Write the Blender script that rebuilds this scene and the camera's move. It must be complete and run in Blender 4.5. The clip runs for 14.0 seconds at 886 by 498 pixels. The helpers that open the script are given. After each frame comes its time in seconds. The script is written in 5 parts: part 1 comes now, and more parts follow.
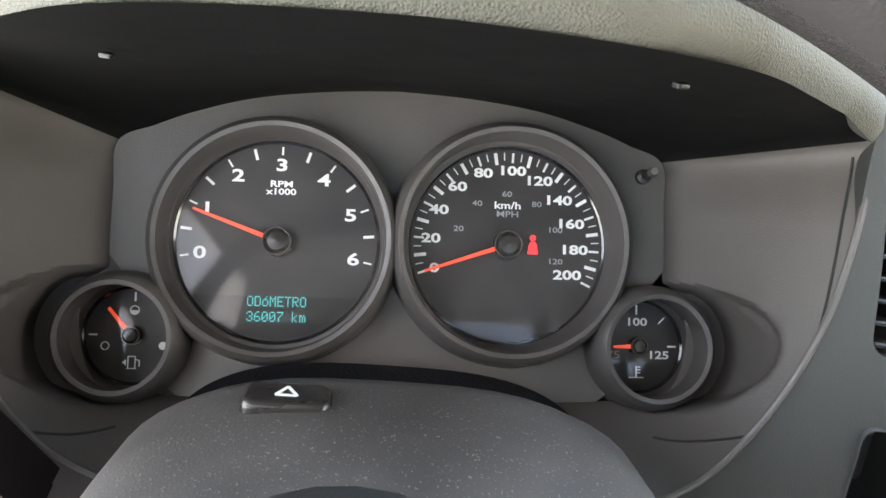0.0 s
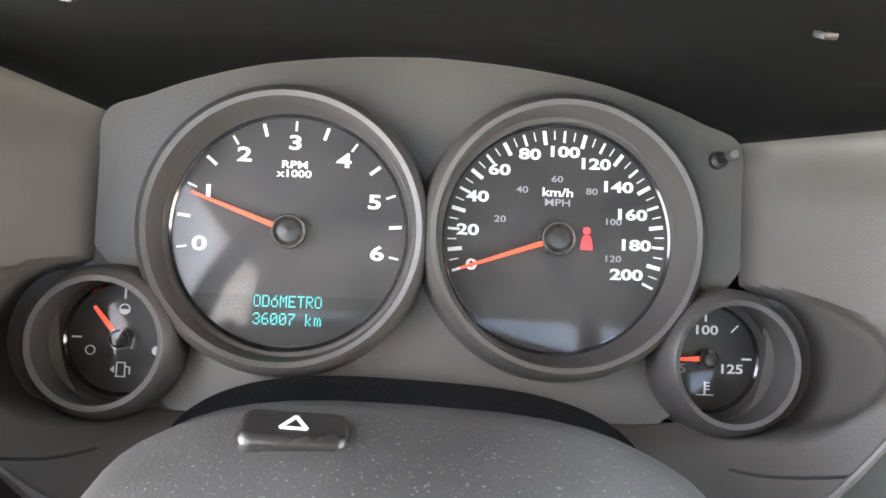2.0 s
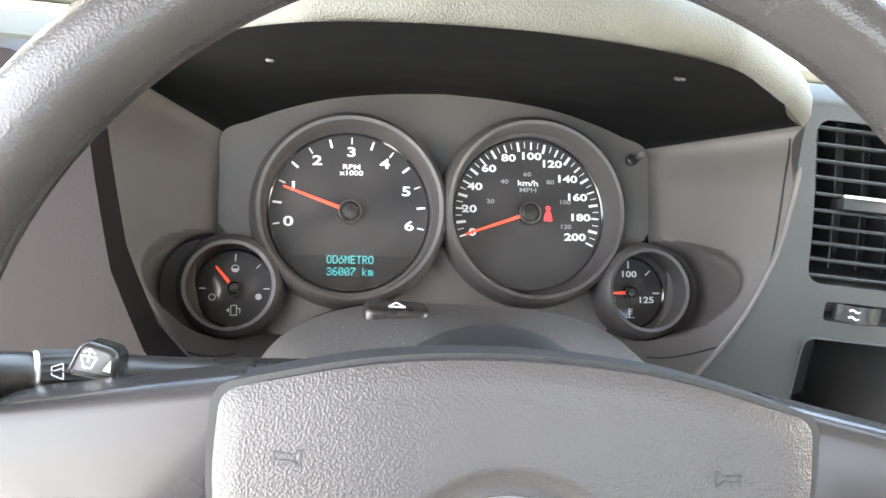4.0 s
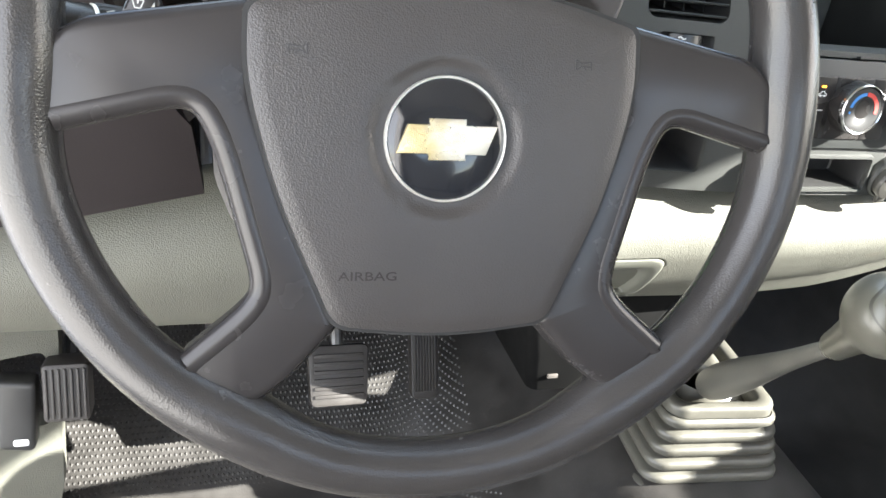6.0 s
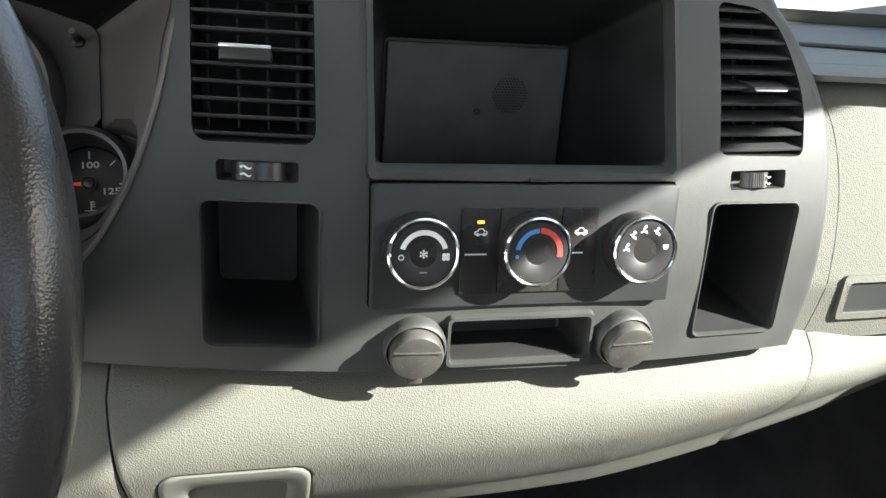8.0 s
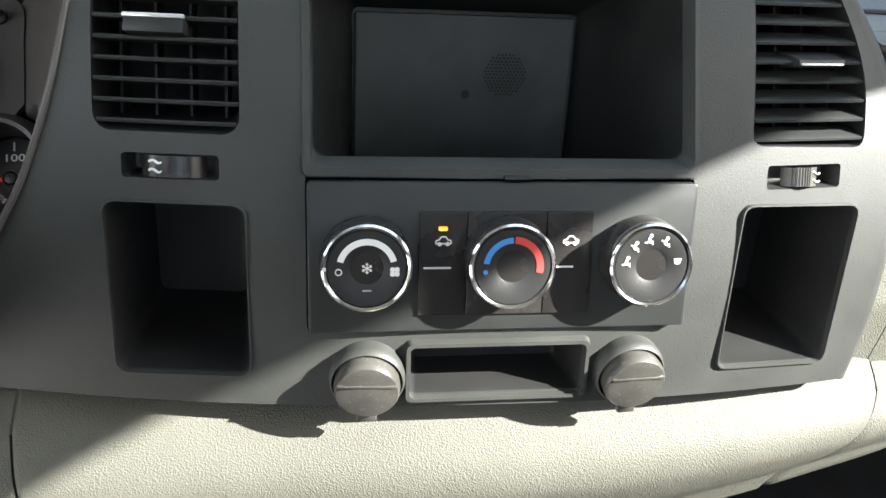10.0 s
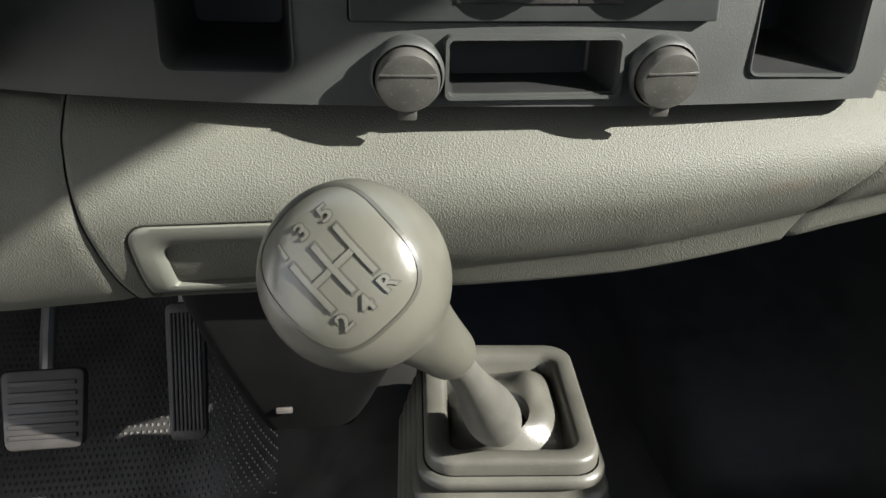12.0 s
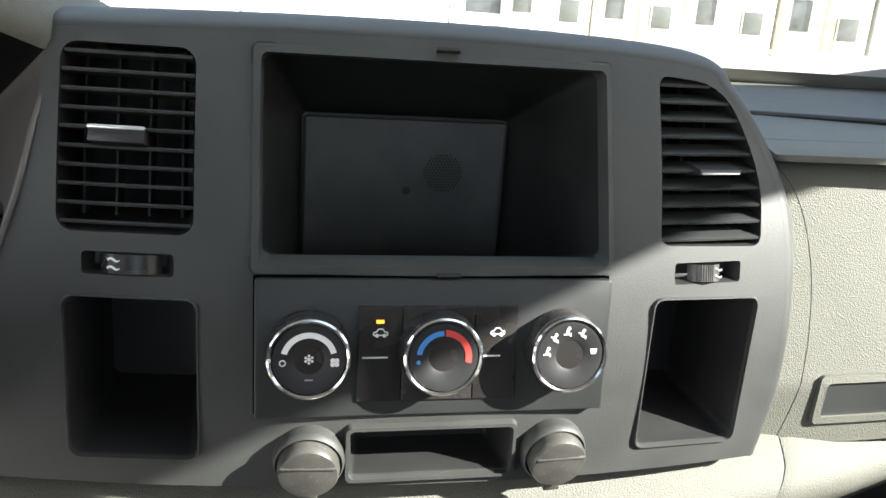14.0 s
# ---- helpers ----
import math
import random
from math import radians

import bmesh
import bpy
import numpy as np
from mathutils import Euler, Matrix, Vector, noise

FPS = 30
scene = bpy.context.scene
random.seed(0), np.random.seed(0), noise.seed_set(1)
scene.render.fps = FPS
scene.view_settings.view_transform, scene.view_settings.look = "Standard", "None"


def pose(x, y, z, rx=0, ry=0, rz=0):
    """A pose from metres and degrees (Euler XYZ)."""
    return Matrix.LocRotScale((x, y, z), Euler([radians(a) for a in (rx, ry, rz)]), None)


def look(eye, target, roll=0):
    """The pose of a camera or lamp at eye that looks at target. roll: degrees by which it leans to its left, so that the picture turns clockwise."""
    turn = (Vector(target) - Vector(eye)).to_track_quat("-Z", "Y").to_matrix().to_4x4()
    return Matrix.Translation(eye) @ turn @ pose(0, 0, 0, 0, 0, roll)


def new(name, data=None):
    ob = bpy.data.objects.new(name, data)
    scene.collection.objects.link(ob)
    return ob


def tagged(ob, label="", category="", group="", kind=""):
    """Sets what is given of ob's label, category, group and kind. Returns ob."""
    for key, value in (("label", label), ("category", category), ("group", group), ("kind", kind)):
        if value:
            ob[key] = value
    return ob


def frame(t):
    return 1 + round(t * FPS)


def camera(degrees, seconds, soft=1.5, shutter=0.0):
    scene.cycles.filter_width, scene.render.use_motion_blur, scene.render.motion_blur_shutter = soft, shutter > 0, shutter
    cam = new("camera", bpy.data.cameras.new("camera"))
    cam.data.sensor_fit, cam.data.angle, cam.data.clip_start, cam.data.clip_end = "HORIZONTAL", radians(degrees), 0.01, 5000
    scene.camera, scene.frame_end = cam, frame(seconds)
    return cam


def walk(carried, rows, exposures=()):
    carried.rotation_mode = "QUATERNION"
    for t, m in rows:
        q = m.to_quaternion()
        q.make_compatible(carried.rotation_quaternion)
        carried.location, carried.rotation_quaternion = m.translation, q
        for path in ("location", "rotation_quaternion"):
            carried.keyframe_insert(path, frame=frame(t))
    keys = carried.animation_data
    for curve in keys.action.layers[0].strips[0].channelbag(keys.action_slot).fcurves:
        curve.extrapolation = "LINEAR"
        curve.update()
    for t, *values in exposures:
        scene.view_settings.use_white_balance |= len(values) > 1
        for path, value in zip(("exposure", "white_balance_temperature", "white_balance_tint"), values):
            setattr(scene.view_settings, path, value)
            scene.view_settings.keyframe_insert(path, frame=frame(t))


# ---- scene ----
cam = camera(58.7, 14.0)
PATH = [
    (0, (0.001, 0.026, 1.453), (0.173, 1.864, 0.684), 6.5),
    (0.5, (-0.003, 0.062, 1.445), (0.132, 1.888, 0.639), 7.3),
    (1, (-0.003, 0.079, 1.438), (0.151, 1.898, 0.619), 8.0),
    (1.5, (0.0, 0.086, 1.429), (0.115, 1.904, 0.604), 6.6),
    (2, (-0.002, 0.081, 1.434), (0.12, 1.904, 0.621), 6.6),
    (2.2, (-0.003, 0.076, 1.435), (0.12, 1.903, 0.631), 6.6),
    (4.3, (-0.079, -0.113, 1.456), (0.274, 1.73, 0.765), 7.6),
    (4.6, (-0.094, -0.142, 1.447), (0.306, 1.685, 0.74), 8.2),
    (5, (-0.113, -0.173, 1.431), (0.339, 1.615, 0.656), 8.0),
    (5.5, (-0.12, -0.207, 1.419), (0.388, 1.515, 0.537), 8.0),
    (6, (-0.113, -0.221, 1.409), (0.493, 1.435, 0.465), 8.5),
    (6.5, (-0.07, -0.203, 1.416), (0.617, 1.471, 0.564), 10.7),
    (7, (0.047, -0.201, 1.447), (0.602, 1.584, 0.736), 8.3),
    (7.5, (0.161, -0.171, 1.447), (0.711, 1.644, 0.812), 7.6),
    (8, (0.238, -0.13, 1.402), (0.717, 1.689, 0.721), 4.2),
    (8.2, (0.256, -0.104, 1.406), (0.733, 1.721, 0.74), 4.3),
    (10.3, (0.313, -0.06, 1.377), (0.567, 1.779, 0.633), 1.9),
    (10.5, (0.312, -0.058, 1.36), (0.549, 1.771, 0.586), 1.2),
    (11, (0.317, -0.079, 1.323), (0.545, 1.753, 0.554), 0.3),
    (11.5, (0.307, -0.094, 1.302), (0.547, 1.707, 0.468), 0.7),
    (12, (0.292, -0.113, 1.287), (0.566, 1.656, 0.396), 1.6),
    (12.5, (0.287, -0.125, 1.286), (0.597, 1.634, 0.385), 2.5),
    (13, (0.287, -0.114, 1.325), (0.654, 1.677, 0.515), 4.8),
    (13.5, (0.306, -0.101, 1.367), (0.683, 1.739, 0.679), 5.0),
    (14, (0.318, -0.092, 1.416), (0.712, 1.785, 0.847), 4.0),
]
EXPOSURES = [(0.0, 4.2), (0.5, 4.3), (1.0, 4.55), (1.5, 4.95), (2.2, 5.0), (4.3, 4.75), (5.0, 4.2), (5.5, 3.8), (6.0, 3.65), (6.5, 3.6), (7.0, 3.4), (7.5, 3.4), (8.0, 2.8), (10.3, 2.95), (10.5, 2.85), (11.0, 2.3), (12.0, 1.9), (12.5, 1.95), (13.0, 2.15), (13.5, 2.3), (14.0, 2.65)]
walk(cam, [(t, look(eye, target, roll)) for t, eye, target, roll in PATH], EXPOSURES)

# ---- light ----
TO_SUN = Vector((0.80, -0.43, 0.52)).normalized()
world = bpy.data.worlds.new("sky")
scene.world = world
world.use_nodes = True
wt = world.node_tree
sky = wt.nodes.new("ShaderNodeTexSky")
sky.sky_type = "NISHITA"
sky.sun_disc = False
sky.sun_elevation = math.asin(TO_SUN.z)
sky.sun_rotation = math.atan2(TO_SUN.x, TO_SUN.y)
wt.links.new(sky.outputs[0], wt.nodes["Background"].inputs[0])
wt.nodes["Background"].inputs[1].default_value = 0.06
sun = new("sun", bpy.data.lights.new("sun", "SUN"))
sun.data.energy = 4.3
sun.data.angle = radians(0.53)
sun.data.color = (1.0, 0.985, 0.92)
sun.matrix_world = look(TO_SUN * 20, (0, 0, 0))
# daylight in the open driver's doorway, the rear window and the upper windscreen
for name, at, to, w, h, power, tint in (("door_daylight", (-0.46, -0.20, 1.27), (0.4, 0.0, 1.20), 1.05, 1.0, 1.65, (1.0, 0.965, 0.95)), ("rear_window_daylight", (0.40, -1.16, 1.57), (0.3, 0.3, 1.40), 1.25, 0.40, 0.04, (1, 1, 1)),
                                         ("windscreen_daylight", (0.40, 0.33, 1.74), (0.35, 0.05, 1.2), 1.35, 0.50, 0.55, (0.76, 0.91, 1.0))):
    lamp = new(name, bpy.data.lights.new(name, "AREA"))
    lamp.data.shape, lamp.data.size, lamp.data.size_y, lamp.data.energy, lamp.data.color = "RECTANGLE", w, h, power, tint
    lamp.matrix_world = look(at, to)

# ---- materials ----


def material(name, colour, rough=0.5, metal=0.0, grain=0.0, grain_size=600.0, vary=0.12, mottle=25.0, dust=0.0,
             cells=False, spec=0.5, emit=None, emit_power=0.0, coat=0.0):
    """Plastic, rubber, paint or metal with colour mottling, uneven gloss, fine relief and dust specks."""
    m = bpy.data.materials.new(name)
    m.use_nodes = True
    nt = m.node_tree
    b = nt.nodes["Principled BSDF"]
    b.inputs["Metallic"].default_value = metal
    b.inputs["Specular IOR Level"].default_value = spec
    b.inputs["Coat Weight"].default_value = coat
    tc = nt.nodes.new("ShaderNodeTexCoord")
    n1 = nt.nodes.new("ShaderNodeTexNoise")
    n1.inputs["Scale"].default_value = mottle
    n1.inputs["Detail"].default_value = 6.0
    nt.links.new(tc.outputs["Object"], n1.inputs["Vector"])
    ramp = nt.nodes.new("ShaderNodeMapRange")
    ramp.inputs["From Min"].default_value, ramp.inputs["From Max"].default_value = 0.3, 0.7
    ramp.inputs["To Min"].default_value, ramp.inputs["To Max"].default_value = 1 - vary, 1 + vary
    nt.links.new(n1.outputs["Fac"], ramp.inputs["Value"])
    mul = nt.nodes.new("ShaderNodeVectorMath")
    mul.operation = "SCALE"
    mul.inputs[0].default_value = colour
    nt.links.new(ramp.outputs[0], mul.inputs["Scale"])
    out = mul.outputs[0]
    if dust:
        n3 = nt.nodes.new("ShaderNodeTexNoise")
        n3.inputs["Scale"].default_value = 900.0
        n3.inputs["Detail"].default_value = 3.0
        nt.links.new(tc.outputs["Object"], n3.inputs["Vector"])
        th = nt.nodes.new("ShaderNodeMapRange")
        th.inputs["From Min"].default_value, th.inputs["From Max"].default_value = 0.62, 0.75
        th.inputs["To Max"].default_value = dust
        nt.links.new(n3.outputs["Fac"], th.inputs["Value"])
        mix = nt.nodes.new("ShaderNodeMix")
        mix.data_type = "RGBA"
        nt.links.new(th.outputs[0], mix.inputs["Factor"])
        nt.links.new(out, mix.inputs["A"])
        mix.inputs["B"].default_value = (0.42, 0.40, 0.36, 1)
        out = mix.outputs["Result"]
    nt.links.new(out, b.inputs["Base Color"])
    rr_ = nt.nodes.new("ShaderNodeMapRange")
    rr_.inputs["From Min"].default_value, rr_.inputs["From Max"].default_value = 0.3, 0.7
    rr_.inputs["To Min"].default_value, rr_.inputs["To Max"].default_value = max(rough - min(0.07, rough * vary * 1.2), 0.02), min(rough + min(0.07, rough * vary * 1.2), 1)
    nt.links.new(n1.outputs["Fac"], rr_.inputs["Value"])
    nt.links.new(rr_.outputs[0], b.inputs["Roughness"])
    if grain:
        if cells:
            g = nt.nodes.new("ShaderNodeTexVoronoi")
            g.feature = "SMOOTH_F1"
            g.inputs["Smoothness"].default_value = 0.4
            h = g.outputs["Distance"]
        else:
            g = nt.nodes.new("ShaderNodeTexNoise")
            g.inputs["Detail"].default_value = 2.0
            h = g.outputs["Fac"]
        g.inputs["Scale"].default_value = grain_size
        nt.links.new(tc.outputs["Object"], g.inputs["Vector"])
        bump = nt.nodes.new("ShaderNodeBump")
        bump.inputs["Strength"].default_value = grain
        bump.inputs["Distance"].default_value = 0.0009 if grain > 0.7 else 0.0006
        nt.links.new(h, bump.inputs["Height"])
        nt.links.new(bump.outputs[0], b.inputs["Normal"])
    if emit:
        b.inputs["Emission Color"].default_value = (*emit, 1)
        b.inputs["Emission Strength"].default_value = emit_power
    return m


def glass(name, tint=(1, 1, 1), gloss=0.06, rough=0.02, haze=0.0):
    """A thin clear pane: straight through, with a faint reflection."""
    m = bpy.data.materials.new(name)
    m.use_nodes = True
    nt = m.node_tree
    nt.nodes.remove(nt.nodes["Principled BSDF"])
    t = nt.nodes.new("ShaderNodeBsdfTransparent")
    t.inputs[0].default_value = (*tint, 1)
    g = nt.nodes.new("ShaderNodeBsdfGlossy")
    g.inputs["Roughness"].default_value = rough
    mix = nt.nodes.new("ShaderNodeMixShader")
    mix.inputs[0].default_value = gloss
    nt.links.new(t.outputs[0], mix.inputs[1])
    nt.links.new(g.outputs[0], mix.inputs[2])
    top = mix.outputs[0]
    if haze:
        tc = nt.nodes.new("ShaderNodeTexCoord")
        n = nt.nodes.new("ShaderNodeTexNoise")
        n.inputs["Scale"].default_value, n.inputs["Detail"].default_value, n.inputs["Distortion"].default_value = 34.0, 10.0, 0.6
        nt.links.new(tc.outputs["Object"], n.inputs["Vector"])
        r = nt.nodes.new("ShaderNodeMapRange")
        r.inputs["From Min"].default_value, r.inputs["From Max"].default_value, r.inputs["To Max"].default_value = 0.38, 0.82, haze
        nt.links.new(n.outputs["Fac"], r.inputs["Value"])
        d = nt.nodes.new("ShaderNodeBsdfDiffuse" if haze < 0.2 else "ShaderNodeBsdfTranslucent")
        d.inputs[0].default_value = (0.75, 0.68, 0.64, 1)
        mx = nt.nodes.new("ShaderNodeMixShader")
        nt.links.new(r.outputs[0], mx.inputs[0])
        nt.links.new(top, mx.inputs[1])
        nt.links.new(d.outputs[0], mx.inputs[2])
        top = mx.outputs[0]
    nt.links.new(top, nt.nodes["Material Output"].inputs[0])
    return m


CHARCOAL = material("charcoal_plastic", (0.037, 0.039, 0.036), 0.56, spec=0.52, grain=0.25, grain_size=1400, vary=0.12)
TAUPE = material("taupe_plastic", (0.090, 0.081, 0.075), 0.46, grain=0.25, grain_size=1300, vary=0.08)
RING = material("dark_taupe_plastic", (0.066, 0.060, 0.057), 0.40, grain=0.1, grain_size=1300, vary=0.12)
GREY_PAD = material("grey_vinyl", (0.114, 0.114, 0.096), 0.58, spec=0.25, grain=0.62, grain_size=1080, cells=True, vary=0.06)
PULL = material("smooth_grey_plastic", (0.122, 0.124, 0.105), 0.42, grain=0.15, grain_size=900, vary=0.06)
FACEPLATE = material("smooth_dark_plastic", (0.026, 0.028, 0.027), 0.46, grain=0.08, grain_size=1200, vary=0.10)
# near black with little gloss, for the brow's underside and the duct
NEAR_BLACK = material("near_black_plastic", (0.006, 0.006, 0.006), 0.7, grain=0.2, grain_size=1200, vary=0.15, spec=0.10)
BLACK = material("black_plastic", (0.020, 0.020, 0.020), 0.45, grain=0.2, grain_size=1500, vary=0.2)
SATIN = material("satin_black_plastic", (0.024, 0.022, 0.021), 0.27, grain=0.05, grain_size=900, vary=0.08, mottle=40)
RIM = material("rim_vinyl", (0.034, 0.032, 0.031), 0.25, spec=0.45, coat=0.06, grain=0.18, grain_size=1100, cells=True, vary=0.12)
SPOKE = material("spoke_plastic", (0.026, 0.024, 0.024), 0.27, spec=0.40, vary=0.03, mottle=40)
# dark brown, lowered further in colour for the weak door light there
SHADED_BROWN = material("shaded_brown_plastic", (0.015, 0.012, 0.012), 0.50, grain=0.2, grain_size=1300, vary=0.08, spec=0.12)
PAD = material("airbag_vinyl", (0.038, 0.035, 0.034), 0.32, grain=0.27, grain_size=1250, cells=True, vary=0.06)
SHROUD = material("shroud_plastic", (0.066, 0.062, 0.060), 0.50, grain=0.35, grain_size=900, dust=0.5, vary=0.2)
DIAL = material("dial_black", (0.026, 0.023, 0.022), 0.5, vary=0.2)
# white print, brightened by a faint emission of its own
PRINT = material("white_print", (0.80, 0.80, 0.78), 0.6, vary=0.02, emit=(0.8, 0.85, 0.9), emit_power=0.006)
PRINT_DIM = material("grey_print", (0.30, 0.30, 0.31), 0.6, vary=0.02)
NEEDLE = material("needle_red", (0.85, 0.07, 0.03), 0.5, vary=0.02, emit=(1.0, 0.10, 0.04), emit_power=0.035)
LAMP_RED = material("warning_red", (0.5, 0.02, 0.02), 0.5, emit=(1.0, 0.04, 0.05), emit_power=0.09)
TEAL = material("display_teal", (0.03, 0.2, 0.2), 0.5, emit=(0.10, 0.62, 0.60), emit_power=0.055)
AMBER = material("led_amber", (0.6, 0.2, 0.02), 0.5, emit=(1.0, 0.30, 0.03), emit_power=0.45)
CHROME = material("chrome", (0.72, 0.72, 0.72), 0.14, metal=1.0, vary=0.03)
BRIGHT = material("bright_trim", (0.75, 0.74, 0.70), 0.35, metal=0.8, vary=0.08)
GOLD = material("emblem_gold", (0.60, 0.49, 0.26), 0.28, metal=0.7, grain=0.4, grain_size=1500, vary=0.12)
PIANO = material("gloss_black", (0.012, 0.013, 0.016), 0.12, vary=0.15, coat=0.4)
SMOKE = material("switch_icon", (0.012, 0.012, 0.012), 0.6)
BLUE = material("blue_print", (0.05, 0.22, 0.55), 0.6, vary=0.02)
RED = material("red_print", (0.50, 0.05, 0.04), 0.6, vary=0.02)
KNOB = material("knob_olive_plastic", (0.094, 0.091, 0.074), 0.31, grain=0.10, grain_size=420, vary=0.12, coat=0.06)
# shade and highlight of the knob's relief, put into a darker and a lighter colour
KNOB_DARK = material("engraving_shade", (0.056, 0.054, 0.044), 0.35)
KNOB_EDGE = material("polished_highlight", (0.105, 0.102, 0.086), 0.18, vary=0.15)
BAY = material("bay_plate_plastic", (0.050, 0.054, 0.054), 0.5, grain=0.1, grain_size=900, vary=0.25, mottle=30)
# near-black colour keeps the depth of the bay dark
BAY_WALL = material("bay_wall_near_black", (0.011, 0.012, 0.012), 0.42, grain=0.1, grain_size=900, vary=0.2)
OUTLET = material("outlet_cap_plastic", (0.060, 0.058, 0.052), 0.36, vary=0.2, mottle=80, dust=0.25)
SCREEN = material("display_black", (0.006, 0.006, 0.007), 0.35, vary=0.1)
DUSTY_GLASS = glass("dusty_windscreen", (0.95, 0.96, 0.95), 0.05, 0.02, 0.35)
LEVER = material("lever_rubber", (0.095, 0.092, 0.080), 0.45, grain=0.3, grain_size=500, vary=0.2)
BOOT = material("boot_rubber", (0.086, 0.083, 0.070), 0.36, grain=0.2, grain_size=700, vary=0.2, dust=0.12)
MAT = material("floor_rubber", (0.032, 0.030, 0.028), 0.40, grain=0.3, grain_size=400, vary=0.3, dust=0.06, spec=0.5)
# rubber colour lowered to paint in the shade that the sun misses here
PEDAL = material("shaded_pedal_rubber", (0.030, 0.027, 0.025), 0.55, grain=0.3, grain_size=600, vary=0.25, dust=0.08)
STEEL = material("pedal_steel", (0.35, 0.34, 0.33), 0.35, metal=0.9, vary=0.2)
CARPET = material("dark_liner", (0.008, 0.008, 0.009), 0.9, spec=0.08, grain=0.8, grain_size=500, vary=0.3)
LINER = material("headliner", (0.26, 0.25, 0.225), 0.9, grain=0.2, grain_size=900, vary=0.06)
SEAT = material("seat_cloth", (0.16, 0.15, 0.14), 0.9, grain=0.2, grain_size=900, vary=0.15)
TAG = material("green_tag", (0.10, 0.62, 0.04), 0.45, vary=0.06)
LENS = glass("gauge_lens", (0.95, 0.95, 0.95), 0.022, 0.06, 0.035)
CONCRETE = material("pale_concrete", (0.46, 0.44, 0.40), 0.9, vary=0.2, mottle=0.6)
TRUCK = material("truck_white", (0.78, 0.78, 0.76), 0.4, vary=0.05, mottle=1.5)
TRUCK_CREAM = material("truck_cream", (0.72, 0.66, 0.48), 0.5, vary=0.06, mottle=1.5)
TYRE = material("tyre_rubber", (0.03, 0.03, 0.03), 0.8, vary=0.2)
WINDOW = material("dark_window", (0.05, 0.06, 0.06), 0.1, vary=0.1)
TRAILER_GLASS = material("grey_green_window", (0.11, 0.12, 0.10), 0.3, vary=0.1)
WALLP = material("pale_render", (0.62, 0.59, 0.52), 0.9, vary=0.12, mottle=0.8)


def scuff(m, centre, size, tone):
    """A faint worn patch or a painted reflection with a ragged outline on one place of a surface."""
    nt = m.node_tree
    b = nt.nodes["Principled BSDF"]
    src = b.inputs["Base Color"].links[0].from_socket
    tc = nt.nodes.new("ShaderNodeTexCoord")
    off = nt.nodes.new("ShaderNodeVectorMath")
    off.operation = "SUBTRACT"
    off.inputs[1].default_value = centre
    nt.links.new(tc.outputs["Object"], off.inputs[0])
    div = nt.nodes.new("ShaderNodeVectorMath")
    div.operation = "DIVIDE"
    div.inputs[1].default_value = size
    nt.links.new(off.outputs[0], div.inputs[0])
    ln = nt.nodes.new("ShaderNodeVectorMath")
    ln.operation = "LENGTH"
    nt.links.new(div.outputs[0], ln.inputs[0])
    n = nt.nodes.new("ShaderNodeTexNoise")
    n.inputs["Scale"].default_value, n.inputs["Detail"].default_value = 140.0, 6.0
    nt.links.new(tc.outputs["Object"], n.inputs["Vector"])
    add = nt.nodes.new("ShaderNodeMath")
    add.operation = "ADD"
    nt.links.new(ln.outputs["Value"], add.inputs[0])
    nt.links.new(n.outputs["Fac"], add.inputs[1])
    r = nt.nodes.new("ShaderNodeMapRange")
    r.inputs["From Min"].default_value, r.inputs["From Max"].default_value = 1.25, 0.75
    r.inputs["To Max"].default_value = 0.55
    nt.links.new(add.outputs[0], r.inputs["Value"])
    mix = nt.nodes.new("ShaderNodeMix")
    mix.data_type = "RGBA"
    nt.links.new(r.outputs[0], mix.inputs["Factor"])
    nt.links.new(src, mix.inputs["A"])
    mix.inputs["B"].default_value = (*tone, 1)
    nt.links.new(mix.outputs["Result"], b.inputs["Base Color"])


scuff(GREY_PAD, (0.560, 0.285, 1.118), (0.035, 0.06, 0.010), (0.12, 0.105, 0.082))
scuff(GREY_PAD, (0.505, 0.285, 1.105), (0.020, 0.06, 0.006), (0.13, 0.12, 0.095))
# pale reflection painted on the emblem's right half
scuff(GOLD, (0.016, 0.0, 0.018), (0.036, 0.06, 0.03), (0.82, 0.84, 0.86))

# ---- builders ----


def part(name, bm, mat, parent=None, label="", sharp=35):
    """One mesh object from a bmesh, under a thing or a part."""
    bmesh.ops.recalc_face_normals(bm, faces=bm.faces)
    me = bpy.data.meshes.new(name)
    bm.to_mesh(me)
    bm.free()
    me.materials.append(mat)
    me.polygons.foreach_set("use_smooth", [True] * len(me.polygons))
    me.set_sharp_from_angle(angle=radians(sharp))
    ob = new(name, me)
    ob.parent = parent
    if label:
        ob["label"] = label
    return ob


def thing(name, label, category, m=None, group="", kind=""):
    ob = new(name)
    ob.empty_display_size = 0.02
    if m is not None:
        ob.matrix_world = m
    return tagged(ob, label, category, group, kind)


def rr(x0, y0, x1, y1, r, n=5):
    """Rounded rectangle, counter-clockwise."""
    r = min(r, (x1 - x0) / 2.01, (y1 - y0) / 2.01)
    pts = []
    for cx, cy, a in ((x1 - r, y0 + r, -90), (x1 - r, y1 - r, 0), (x0 + r, y1 - r, 90), (x0 + r, y0 + r, 180)):
        for k in range(n + 1):
            t = radians(a + 90 * k / n)
            pts.append((cx + r * math.cos(t), cy + r * math.sin(t)))
    return pts


